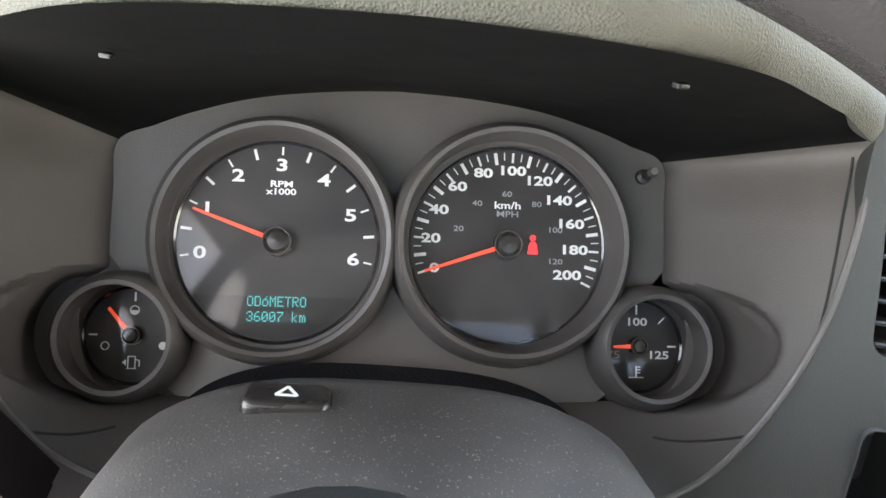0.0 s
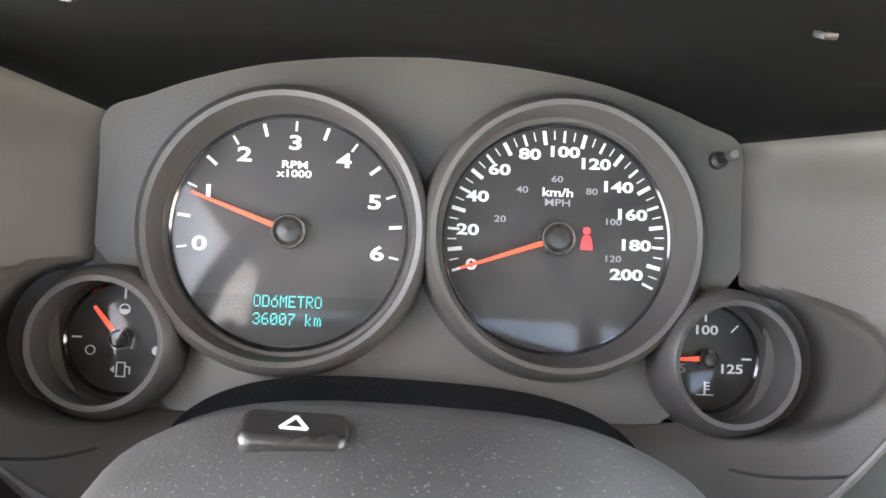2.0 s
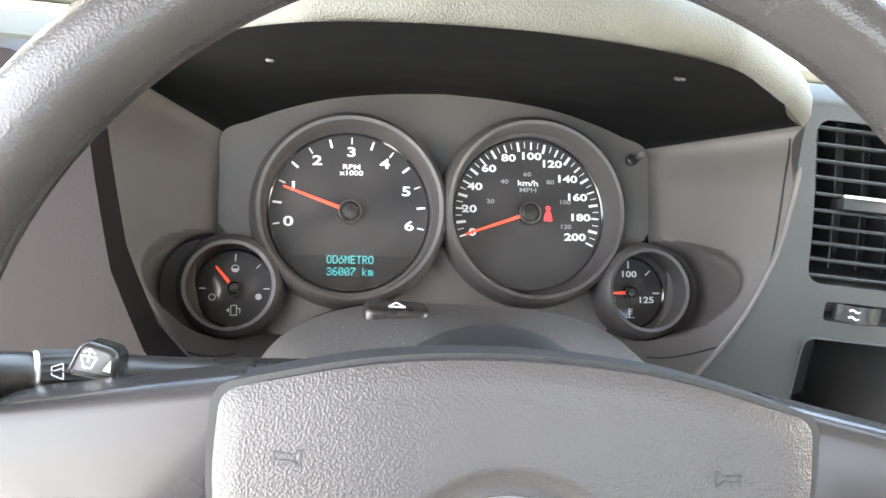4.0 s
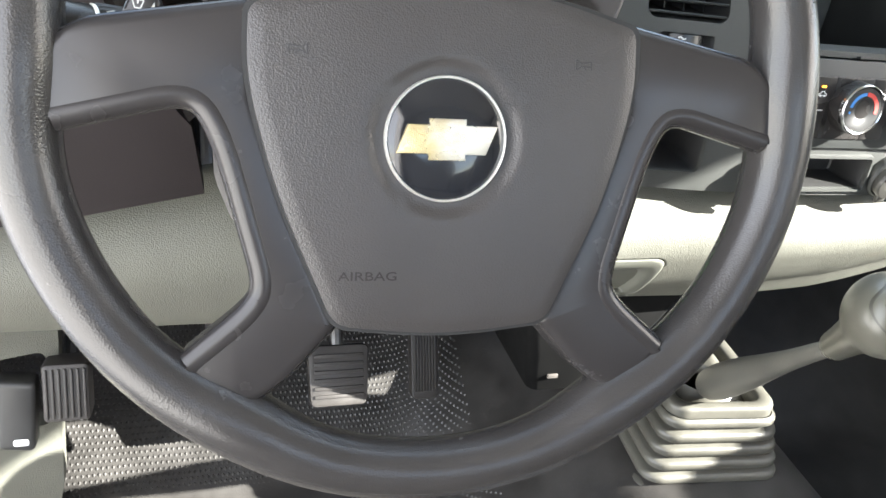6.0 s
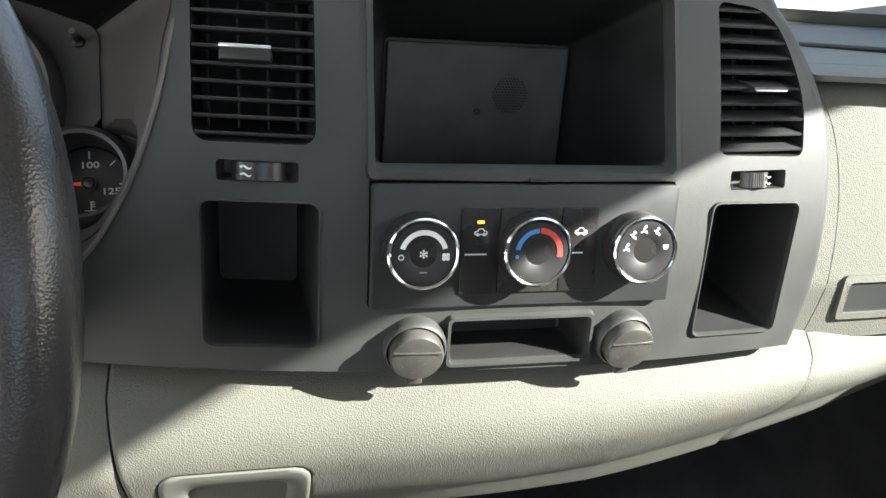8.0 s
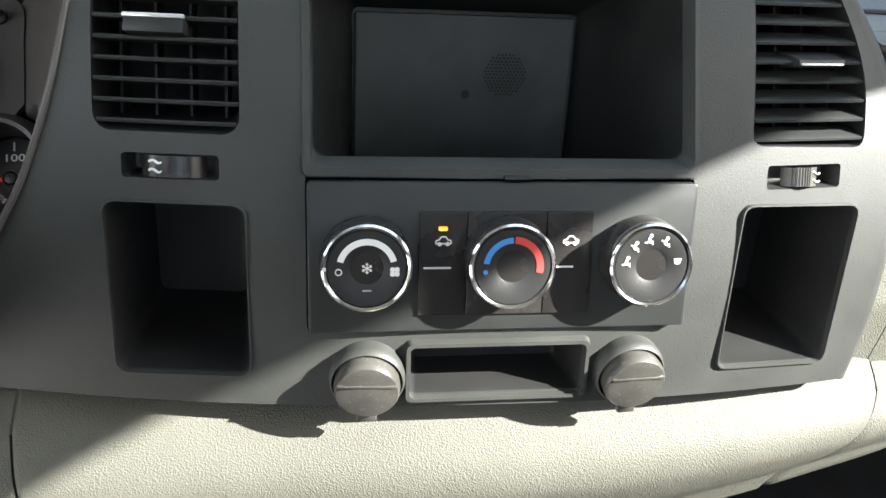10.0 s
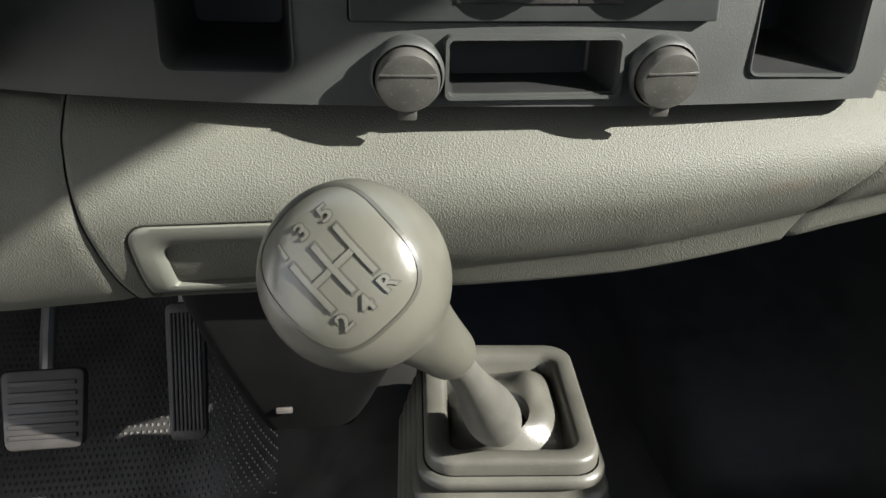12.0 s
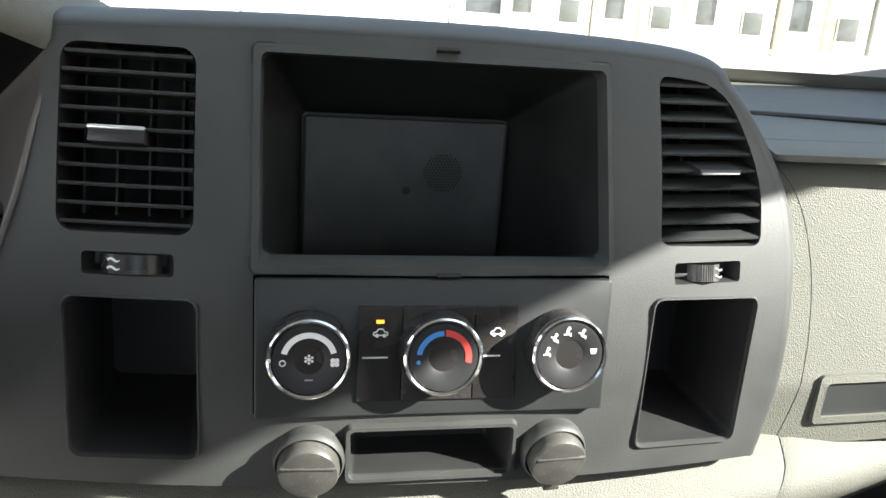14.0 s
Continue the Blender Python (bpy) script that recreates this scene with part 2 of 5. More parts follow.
def circle(cx, cy, r, n=48, a0=0.0, a1=360.0):
    full = abs(a1 - a0 - 360) < 1e-6
    return [(cx + r * math.cos(radians(a0 + (a1 - a0) * k / (n if full else n - 1))), cy + r * math.sin(radians(a0 + (a1 - a0) * k / (n if full else n - 1)))) for k in range(n)]


def round_poly(pts, r, n=5):
    """A polygon with its corners rounded; r is one radius or one for each corner."""
    out = []
    k = len(pts)
    for i in range(k):
        p0, p1, p2 = Vector(pts[i - 1]), Vector(pts[i]), Vector(pts[(i + 1) % k])
        rad = r[i] if isinstance(r, (list, tuple)) else r
        d0, d2 = (p0 - p1), (p2 - p1)
        l0, l2 = min(rad, d0.length * 0.49), min(rad, d2.length * 0.49)
        a, b = p1 + d0.normalized() * l0, p1 + d2.normalized() * l2
        for j in range(n + 1):
            t = j / n
            q = a * (1 - t) ** 2 + p1 * (2 * t * (1 - t)) + b * t * t
            out.append((q.x, q.y))
    return out


def spline(pts, per=8, closed=False):
    """Catmull-Rom through points of any dimension."""
    k = len(pts)
    P = [np.array(p, float) for p in pts]
    out = []
    for i in range(k if closed else k - 1):
        p0 = P[i - 1] if (closed or i > 0) else P[0]
        p1, p2 = P[i], P[(i + 1) % k]
        p3 = P[(i + 2) % k] if (closed or i + 2 < k) else P[k - 1]
        for j in range(per):
            t = j / per
            out.append(tuple(0.5 * (2 * p1 + (p2 - p0) * t + (2 * p0 - 5 * p1 + 4 * p2 - p3) * t * t + (3 * p1 - p0 - 3 * p2 + p3) * t ** 3)))
    if not closed:
        out.append(tuple(P[-1]))
    return out


def loft(rings, closed=True, cap0=False, cap1=False, bm=None):
    """Quads between rings of equally many points."""
    bm = bm or bmesh.new()
    rows = [[bm.verts.new(p) for p in ring] for ring in rings]
    n = len(rows[0])
    for a, b in zip(rows, rows[1:]):
        for i in range(n if closed else n - 1):
            j = (i + 1) % n
            bm.faces.new((a[i], a[j], b[j], b[i]))
    if cap0:
        bm.faces.new(rows[0][::-1])
    if cap1:
        bm.faces.new(rows[-1])
    return bm


def lathe(profile, n=48, bm=None):
    """Turned form round z from (radius, z) pairs; radius 0 closes it."""
    rings = [[(max(r, 1e-5) * math.cos(2 * math.pi * k / n), max(r, 1e-5) * math.sin(2 * math.pi * k / n), z) for k in range(n)] for r, z in profile]
    return loft(rings, bm=bm)


def prism(outline, z0, z1, bevel=0.0, seg=2, bm=None):
    """An outline in the plane, given height, with its front edge softened."""
    bm = bm or bmesh.new()
    if bevel:
        c = Vector((sum(p[0] for p in outline) / len(outline), sum(p[1] for p in outline) / len(outline)))
        rings = [[(x, y, z0) for x, y in outline]]
        k = len(outline)
        nrm = []
        for i in range(k):
            e = Vector(outline[(i + 1) % k]) - Vector(outline[i - 1])
            nn = Vector((e.y, -e.x)).normalized() if e.length else Vector((0, 0))
            nrm.append(nn)
        area = sum(outline[i - 1][0] * outline[i][1] - outline[i][0] * outline[i - 1][1] for i in range(k))
        sg = 1 if area > 0 else -1
        for s in range(seg + 1):
            a = math.pi / 2 * s / seg
            off = bevel * (1 - math.cos(a))
            rings.append([(x - sg * nn.x * off, y - sg * nn.y * off, z1 - bevel + bevel * math.sin(a)) for (x, y), nn in zip(outline, nrm)])
        rows = [[bm.verts.new(p) for p in ring] for ring in rings]
        for a, b in zip(rows, rows[1:]):
            for i in range(k):
                j = (i + 1) % k
                bm.faces.new((a[i], a[j], b[j], b[i]))
        es = [bm.edges.get((rows[-1][i], rows[-1][(i + 1) % k])) for i in range(k)]
        bmesh.ops.triangle_fill(bm, edges=es, use_beauty=True)
        bm.faces.new(rows[0][::-1])
        return bm
    rows = [[bm.verts.new((x, y, z)) for x, y in outline] for z in (z0, z1)]
    k = len(outline)
    for i in range(k):
        j = (i + 1) % k
        bm.faces.new((rows[0][i], rows[0][j], rows[1][j], rows[1][i]))
    for row in rows:
        es = [bm.edges.get((row[i], row[(i + 1) % k])) for i in range(k)]
        bmesh.ops.triangle_fill(bm, edges=es, use_beauty=True)
    return bm


def plate(outline, holes, put, thick, cuts_x=(), cuts_y=(), back=(0, 1, 0)):
    """A sheet with openings, laid on a curved surface by put(x, y), given thickness."""
    bm = bmesh.new()
    es = []
    for loop in (outline, *holes):
        vs = [bm.verts.new((x, y, 0)) for x, y in loop]
        es += [bm.edges.new((vs[i - 1], vs[i])) for i in range(len(vs))]
    bmesh.ops.triangle_fill(bm, edges=es, use_beauty=True)
    for axis, cuts in ((0, cuts_x), (1, cuts_y)):
        for c in cuts:
            co, no = [0, 0, 0], [0, 0, 0]
            co[axis], no[axis] = c, 1
            bmesh.ops.bisect_plane(bm, geom=bm.verts[:] + bm.edges[:] + bm.faces[:], plane_co=co, plane_no=no, dist=1e-6)
    for v in bm.verts:
        v.co = put(v.co.x, v.co.y)
    rim = [e for e in bm.edges if len(e.link_faces) == 1]
    ret = bmesh.ops.extrude_edge_only(bm, edges=rim)
    bmesh.ops.translate(bm, verts=[g for g in ret["geom"] if isinstance(g, bmesh.types.BMVert)], vec=Vector(back) * thick)
    return bm


def box(x0, y0, z0, x1, y1, z1, bevel=0.0, seg=2, bm=None):
    b = bmesh.new()
    bmesh.ops.create_cube(b, size=1.0)
    for v in b.verts:
        v.co = Vector((x0 + (v.co.x + 0.5) * (x1 - x0), y0 + (v.co.y + 0.5) * (y1 - y0), z0 + (v.co.z + 0.5) * (z1 - z0)))
    if bevel:
        bmesh.ops.bevel(b, geom=b.edges[:], offset=bevel, segments=seg, profile=0.5, affect="EDGES")
    if bm is not None:
        me = bpy.data.meshes.new("tmp")
        b.to_mesh(me)
        bm.from_mesh(me)
        bpy.data.meshes.remove(me)
        b.free()
        return bm
    return b


def tube(path, radius, n=12, bm=None, caps=True):
    """A round bar along points; radius is one number or one for each point."""
    rings = []
    up = Vector((0, 0, 1))
    P = [Vector(p) for p in path]
    for i, p in enumerate(P):
        d = (P[min(i + 1, len(P) - 1)] - P[max(i - 1, 0)]).normalized()
        a = d.cross(up if abs(d.z) < 0.95 else Vector((1, 0, 0))).normalized()
        b = a.cross(d)
        r = radius[i] if isinstance(radius, (list, tuple)) else radius
        rings.append([p + (a * math.cos(2 * math.pi * k / n) + b * math.sin(2 * math.pi * k / n)) * r for k in range(n)])
    return loft(rings, cap0=caps, cap1=caps, bm=bm)


def letters(text, size, m, depth=0.0002, wide=1.0, bold=0.0):
    """Words in the built-in font as a mesh, centred, laid out by the matrix m."""
    cu = bpy.data.curves.new("tmp", "FONT")
    cu.body, cu.size, cu.extrude, cu.resolution_u, cu.offset = text, size, depth, 3, bold
    cu.align_x, cu.align_y = "CENTER", "CENTER"
    ob = bpy.data.objects.new("tmp", cu)
    scene.collection.objects.link(ob)
    me = bpy.data.meshes.new_from_object(ob.evaluated_get(bpy.context.evaluated_depsgraph_get()))
    bm = bmesh.new()
    bm.from_mesh(me)
    bpy.data.objects.remove(ob)
    bpy.data.curves.remove(cu)
    bpy.data.meshes.remove(me)
    bmesh.ops.transform(bm, matrix=m @ Matrix.Diagonal((wide, 1, 1, 1)), verts=bm.verts)
    return bm


def arc_band(r0, r1, a0, a1, z0, z1, n=24, cx=0.0, cy=0.0):
    """A flat piece of a ring."""
    out = [(cx + r1 * math.cos(radians(a0 + (a1 - a0) * k / n)), cy + r1 * math.sin(radians(a0 + (a1 - a0) * k / n))) for k in range(n + 1)]
    out += [(cx + r0 * math.cos(radians(a1 + (a0 - a1) * k / n)), cy + r0 * math.sin(radians(a1 + (a0 - a1) * k / n))) for k in range(n + 1)]
    return prism(out, z0, z1)


def bar(x0, y0, x1, y1, w, z0, z1, bm=None):
    """A straight flat stroke."""
    d = Vector((x1 - x0, y1 - y0)).normalized() * w / 2
    return prism([(x0 - d.y, y0 + d.x), (x0 + d.y, y0 - d.x), (x1 + d.y, y1 - d.x), (x1 - d.y, y1 + d.x)], z0, z1, bm=bm)


# ---- dash surface ----
MID = 0.397


def dash_y(z):
    return float(np.interp(z, (1.02, 1.10, 1.138, 1.181, 1.2185, 1.2516, 1.2895, 1.344, 1.395, 1.43), (0.272, 0.270, 0.2705, 0.272, 0.2735, 0.2755, 0.281, 0.2985, 0.3194, 0.337)))


DASH_SMOOTH = np.poly1d(np.polyfit(np.linspace(1.15, 1.42, 60), [dash_y(z) for z in np.linspace(1.15, 1.42, 60)], 4))


def dash(x, z, out=0.0):
    """A point on the centre stack's face, out metres in front of it."""
    return Vector((x, float(DASH_SMOOTH(z)) + 0.45 * (x - MID) ** 2 - out, z))


def dash_frame(x, z):
    """Axes on the centre stack: x across, y up the face, z out of it."""
    p, e = dash(x, z), 0.01
    tx, tz = (dash(x + e, z) - dash(x - e, z)).normalized(), (dash(x, z + e) - dash(x, z - e)).normalized()
    nn = tx.cross(tz).normalized()
    ty = nn.cross(tx)
    return Matrix(((tx.x, ty.x, nn.x, p.x), (tx.y, ty.y, nn.y, p.y), (tx.z, ty.z, nn.z, p.z), (0, 0, 0, 1)))


CUTS_X = [0.16 + 0.02 * k for k in range(24)]
CUTS_Z = [1.18 + 0.015 * k for k in range(17)]

# ---- cab shell ----
X0, X1, REAR, ROOF, FLOOR = -0.43, 1.225, -1.15, 1.97, 0.64


def shell_plate(name, label, category, outline, holes, put, thick, back, mat):
    return tagged(part(name, plate(outline, holes, put, thick, back=back), mat), label, category, kind="structure")


# side walls with their window openings (outline in y, z)
side = [(REAR, FLOOR), (1.05, FLOOR), (1.05, 1.30), (0.80, 1.36), (0.02, ROOF), (REAR, ROOF)]
side_window = round_poly([(-0.78, 1.40), (0.46, 1.40), (0.42, 1.45), (0.15, 1.652), (0.008, 1.733), (-0.067, 1.775), (-0.145, 1.803), (-0.26, 1.837), (-0.31, 1.848), (-0.78, 1.875)], 0.012)
doorway = round_poly([(-0.80, 0.72), (0.34, 0.72), (0.40, 1.30), (0.42, 1.45), (0.15, 1.652), (0.008, 1.733), (-0.145, 1.803), (-0.31, 1.848), (-0.80, 1.875)], 0.03)
for nm, x, s, gap, words in (("wall_left", X0, -1, doorway, "grey trimmed cab side with an open doorway"), ("wall_right", X1, 1, side_window, "grey trimmed cab side with a door window")):
    shell_plate(nm, words, "cab wall", side, [gap], lambda a, b, x=x: Vector((x, a, b)), 0.05, (s, 0, 0), LINER)
rear_window = rr(-0.25, 1.36, 1.05, 1.78, 0.06)
shell_plate("wall_rear", "grey trimmed cab back wall with a window", "cab wall", [(X0, FLOOR), (X1, FLOOR), (X1, ROOF), (X0, ROOF)], [rear_window], lambda a, b: Vector((a, REAR, b)), 0.05, (0, -1, 0), LINER)
tagged(part("ceiling", box(X0 - 0.06, REAR - 0.06, ROOF - 0.003, X1 + 0.06, 0.035, ROOF + 0.05), LINER), "pale cloth headliner", "ceiling", kind="structure")
# windscreen with its pillars
slope = lambda a, b: Vector((a, 0.02 + (0.80 - 0.02) * b, ROOF + (1.36 - ROOF) * b))
screen = rr(X0 + 0.09, 0.06, X1 - 0.09, 0.97, 0.06)
shell_plate("windscreen_frame", "grey windscreen surround with slanting pillars", "pillar", [(X0, 0), (X1, 0), (X1, 1), (X0, 1)], [screen], slope, 0.03, (0, 0.6, 0.8), LINER)
ws = tagged(part("windscreen", plate(screen, [], lambda a, b: slope(a, b) + Vector((0, 0.012, 0.016)), 0.004, back=(0, 0.6, 0.8)), DUSTY_GLASS), "clear dusty windscreen glass", "windscreen", kind="structure")
ws.visible_shadow = False
# floor, toe board, tunnel and firewall as one sheet across the cab


def floor_z(x, y):
    z = FLOOR + max(0.0, min(1.0, (y - 0.50) / 0.34)) * 0.27
    hump = math.exp(-((x - 0.42) / 0.20) ** 4)
    return z + hump * (0.17 + 0.04 * max(0, min(1, (y + 0.2) / 0.6))) * (1 if y < 0.5 else max(0.0, 1 - (y - 0.5) / 0.34))


bm = bmesh.new()
bm = loft([[(X0 + (X1 - X0) * i / 60, y, floor_z(X0 + (X1 - X0) * i / 60, y)) for i in range(61)] for y in [REAR + (0.86 - REAR) * j / 60 for j in range(61)]], closed=False, bm=bm)
tagged(part("floor", bm, MAT), "dark ribbed rubber cab floor", "floor", kind="structure")
tagged(part("wall_front", box(X0, 0.86, FLOOR, X1, 0.90, 1.36), CARPET), "dark firewall under the dashboard", "firewall", kind="structure")

# ---- dashboard ----
from mathutils.bvhtree import BVHTree
dashboard = thing("dashboard", "dark charcoal and pale grey pickup dashboard", "dashboard")
CX = 0.0112

# binnacle mouth, right half from the bottom centre up to the brow's centre; the left half mirrors it
MOUTH = [(0.0, 0.300, 1.226), (0.06, 0.296, 1.224), (0.105, 0.292, 1.223), (0.146, 0.297, 1.236), (0.172, 0.300, 1.272), (0.189, 0.307, 1.314), (0.198, 0.319, 1.352),
         (0.203, 0.335, 1.386), (0.174, 0.312, 1.401), (0.140, 0.275, 1.412), (0.100, 0.235, 1.424), (0.055, 0.218, 1.430), (0.0112, 0.214, 1.432)]
FACE = [(0.0, -0.076), (0.05, -0.077), (0.095, -0.078), (0.128, -0.073), (0.139, -0.050), (0.139, -0.010), (0.139, 0.022), (0.138, 0.046), (0.120, 0.055), (0.100, 0.063), (0.072, 0.071), (0.036, 0.076), (0.0, 0.078)]
TILT_C, ROLL_C = 27.6, 2.6
CLUSTER = pose(CX, 0.3965, 1.299, 90 - TILT_C, 0, 0) @ pose(0, 0, 0, 0, 0, ROLL_C)
mouth = spline([(x - CX if i else 0.0, y, z) for i, (x, y, z) in enumerate(MOUTH)][:12] + [(0.0, 0.214, 1.432)], 18)
face = spline(FACE, 18)
outer = [Vector((CX + x, y, z)) for x, y, z in mouth] + [Vector((CX - x, y, z)) for x, y, z in mouth[-2:0:-1]]
inner = [CLUSTER @ Vector((a, b, 0.002)) for a, b in face] + [CLUSTER @ Vector((-a, b, 0.002)) for a, b in face[-2:0:-1]]
PODS = ((-0.1290, -0.0495), (0.1290, -0.0495))
POD_R = 0.0315
back_to = CLUSTER.inverted()
rings = []
STEPS = 90
for k in range(STEPS + 1):
    t = k / STEPS
    ring = []
    for p, q in zip(inner, outer):
        c = back_to @ (p.lerp(q, t))
        for a0, b0 in PODS:
            d = c.y - b0
            if abs(d) < POD_R and c.z > 0.004:
                lim = abs(a0) + math.sqrt(POD_R ** 2 - d * d)
                if abs(c.x) < lim and c.x * a0 > 0 and abs(c.x) > abs(a0) - 0.01:
                    c.x = math.copysign(lim, a0)
            if c.z > 0.004 and c.x * a0 > 0 and (abs(c.x) - abs(a0)) ** 2 + d * d < POD_R ** 2 and d < 0:
                c.y = b0 - math.sqrt(max(POD_R ** 2 - (c.x - a0) ** 2, 0))
        # scoops that run out beside the small gauges
        e = ((c.y + 0.0480) / 0.0325) ** 2 + ((c.z - 0.004) / 0.069) ** 2
        if e < 1 and abs(c.x) > 0.12:
            q = min(1.0, (1 - e) / 0.45)
            c.x = math.copysign(abs(c.x) + 0.011 * q * q * (3 - 2 * q), c.x)
        ring.append(CLUSTER @ c)
    rings.append(ring)
CUT = 127
bmb = loft([[ring[i % len(ring)] for i in range(len(ring) - CUT, len(ring) + CUT + 1)] for ring in rings], closed=False)
gone = []
for f in bmb.faces:
    c = back_to @ f.calc_center_median()
    if c.z < 0.02 and any(math.hypot(c.x - a0, c.y - b0) < 0.0245 for a0, b0 in PODS):
        gone.append(f)
bmesh.ops.delete(bmb, geom=gone, context="FACES")
tree = BVHTree.FromBMesh(bmb)
part("binnacle", bmb, TAUPE, dashboard, "taupe plastic binnacle sides with scooped pods", 32)
JOINT = spline([(0.1245, -0.0906, 0.0286), (0.1384, -0.0872, 0.0522), (0.1497, -0.0787, 0.0773), (0.1556, -0.0685, 0.0836), (0.1643, -0.0435, 0.089), (0.176, 0.0008, 0.0911), (0.184, 0.035, 0.090)], 12)
for s in (1, -1):
    part("panel_joint", tube([tree.find_nearest(CLUSTER @ Vector((s * a, b, c)))[0] for a, b, c in JOINT], 0.0007, 6), SMOKE, dashboard)
for s in (1, -1):
    part("mouth_lip", tube([(CX + s * x, y, z) for x, y, z in mouth if x > 0.10 and z < 1.384], 0.0016, 8), TAUPE, dashboard, "rounded lip of the binnacle")
part("brow_underside", loft([[ring[i % len(ring)] for i in range(CUT, len(ring) - CUT + 1)] for ring in rings], closed=False), NEAR_BLACK, dashboard, "near-black underside of the brow", 50)

# top pad: from the brow's lip over to the windscreen


def pad_edge(x):
    """Rear edge of the top pad: y, z and the depth of its lip."""
    a = abs(x - CX)
    xs, ys, zs = [p[0] - CX for p in MOUTH[7:]][::-1], [p[1] for p in MOUTH[7:]][::-1], [p[2] for p in MOUTH[7:]][::-1]
    if a <= xs[-1]:
        return float(np.interp(a, xs, ys)), float(np.interp(a, xs, zs)), 1.0
    t = min(1.0, (a - xs[-1]) / 0.02)
    return ys[-1] + 0.045 * t, zs[-1] - 0.002 * t, 1.0 - t


rows = [[], [], [], [], [], [], [], []]
xs = [X0 + 0.004 + (X1 - X0 - 0.008) * i / 220 for i in range(221)]
for x in xs:
    y, z, lip = pad_edge(x)
    if x > 0.575:
        low = min(1.0, (x - 0.575) / 0.03)
        y, z = y + (0.332 - y) * low, z + (1.345 - z) * low
    rows[0].append((x, y + 0.012, z - 0.001))
    rows[1].append((x, y, z))
    rows[2].append((x, y - 0.004 * lip, z + 0.005 * lip + 0.002))
    rows[3].append((x, y - 0.001 * lip, z + 0.013 * lip + 0.004))
    rows[4].append((x, y + 0.008, z + 0.018 * lip + 0.006))
    rows[5].append((x, y + 0.05, z + 0.026 * lip + 0.008))
    low = min(1.0, max(0.0, (x - 0.575) / 0.03))
    rows[6].append((x, 0.60, (1.372 + 0.04 * math.exp(-((x - CX) / 0.20) ** 2)) * (1 - low) + 1.358 * low))
    rows[7].append((x, 0.80, 1.362))
part("top_pad", loft(rows, closed=False), GREY_PAD, dashboard, "pale grey grained vinyl dash top with a brow", 60)

part("screen_step", tube([(x, 0.515 - 0.06 * min(1.0, max(0.0, (x - 0.62) / 0.2)), 1.3562 + 0.0015 * math.sin(9 * x)) for x in [0.60 + 0.02 * k for k in range(31)]], 0.0026, 8), BLACK, dashboard, "black joint across the dash top")

# centre panel with its openings
RIGHT_EDGE = spline([(0.602, 1.169), (0.611, 1.21), (0.613, 1.26), (0.609, 1.31), (0.600, 1.338), (0.587, 1.362), (0.571, 1.384), (0.548, 1.3995), (0.45, 1.4055), (0.33, 1.4055), (0.205, 1.4015)], 10)
AWAY = []
for i in range(len(RIGHT_EDGE)):
    e = Vector(RIGHT_EDGE[min(i + 1, len(RIGHT_EDGE) - 1)]) - Vector(RIGHT_EDGE[max(i - 1, 0)])
    AWAY.append(Vector((e.y, -e.x)).normalized())
INNER = [(x - 0.0055 * n2.x, z - 0.0030 * n2.y) for (x, z), n2 in zip(RIGHT_EDGE, AWAY)]
PANEL = [(0.115, 1.1775), (0.158, 1.176), (0.25, 1.1745), (0.40, 1.173), (0.52, 1.171)] + INNER + [(0.2015, 1.380), (0.1945, 1.330), (0.1830, 1.295), (0.1680, 1.262), (0.1480, 1.236), (0.1200, 1.2210), (0.1120, 1.2000)]
VENT_L = rr(0.2095, 1.3045, 0.2743, 1.392, 0.008)
VENT_R = round_poly([(0.5205, 1.3025), (0.587, 1.3005), (0.5875, 1.340), (0.564, 1.388), (0.5215, 1.392)], [0.007, 0.007, 0.03, 0.02, 0.007])
POCK_L = rr(0.2125, 1.1905, 0.2755, 1.2738, 0.006)
POCK_R = round_poly([(0.5155, 1.187), (0.5815, 1.184), (0.5865, 1.2715), (0.5185, 1.2735)], 0.006)
RADIO = rr(0.3045, 1.2925, 0.4885, 1.3935, 0.004)
CLIMATE = rr(0.3028, 1.2148, 0.4897, 1.2882, 0.002)
CUBBY = rr(0.3525, 1.1800, 0.4390, 1.2065, 0.003)
THUMB_L, THUMB_R = rr(0.2215, 1.2845, 0.2650, 1.2955, 0.002), rr(0.5300, 1.2812, 0.5735, 1.2930, 0.002)
holes = [VENT_L, VENT_R, POCK_L, POCK_R, RADIO, CLIMATE, CUBBY, THUMB_L, THUMB_R]
part("center_panel", plate(PANEL, holes, lambda x, z: dash(x, z), 0.012, CUTS_X, CUTS_Z), CHARCOAL, dashboard, "charcoal plastic centre panel", 30)
# the panel's rounded top, running forward to the screen
rows = []
for k in range(11):
    a = math.pi / 2 * k / 10
    rows.append([dash(x, z) + Vector((n2.x * 0.0135 * math.sin(a), 0.024 * (1 - math.cos(a)), n2.y * 0.009 * math.sin(a))) for (x, z), n2 in zip(INNER, AWAY)])
rows.append([p + Vector((0, 0.10, -0.012)) for p in rows[-1]])
part("panel_crown", loft(rows, closed=False), CHARCOAL, dashboard, "", 60)


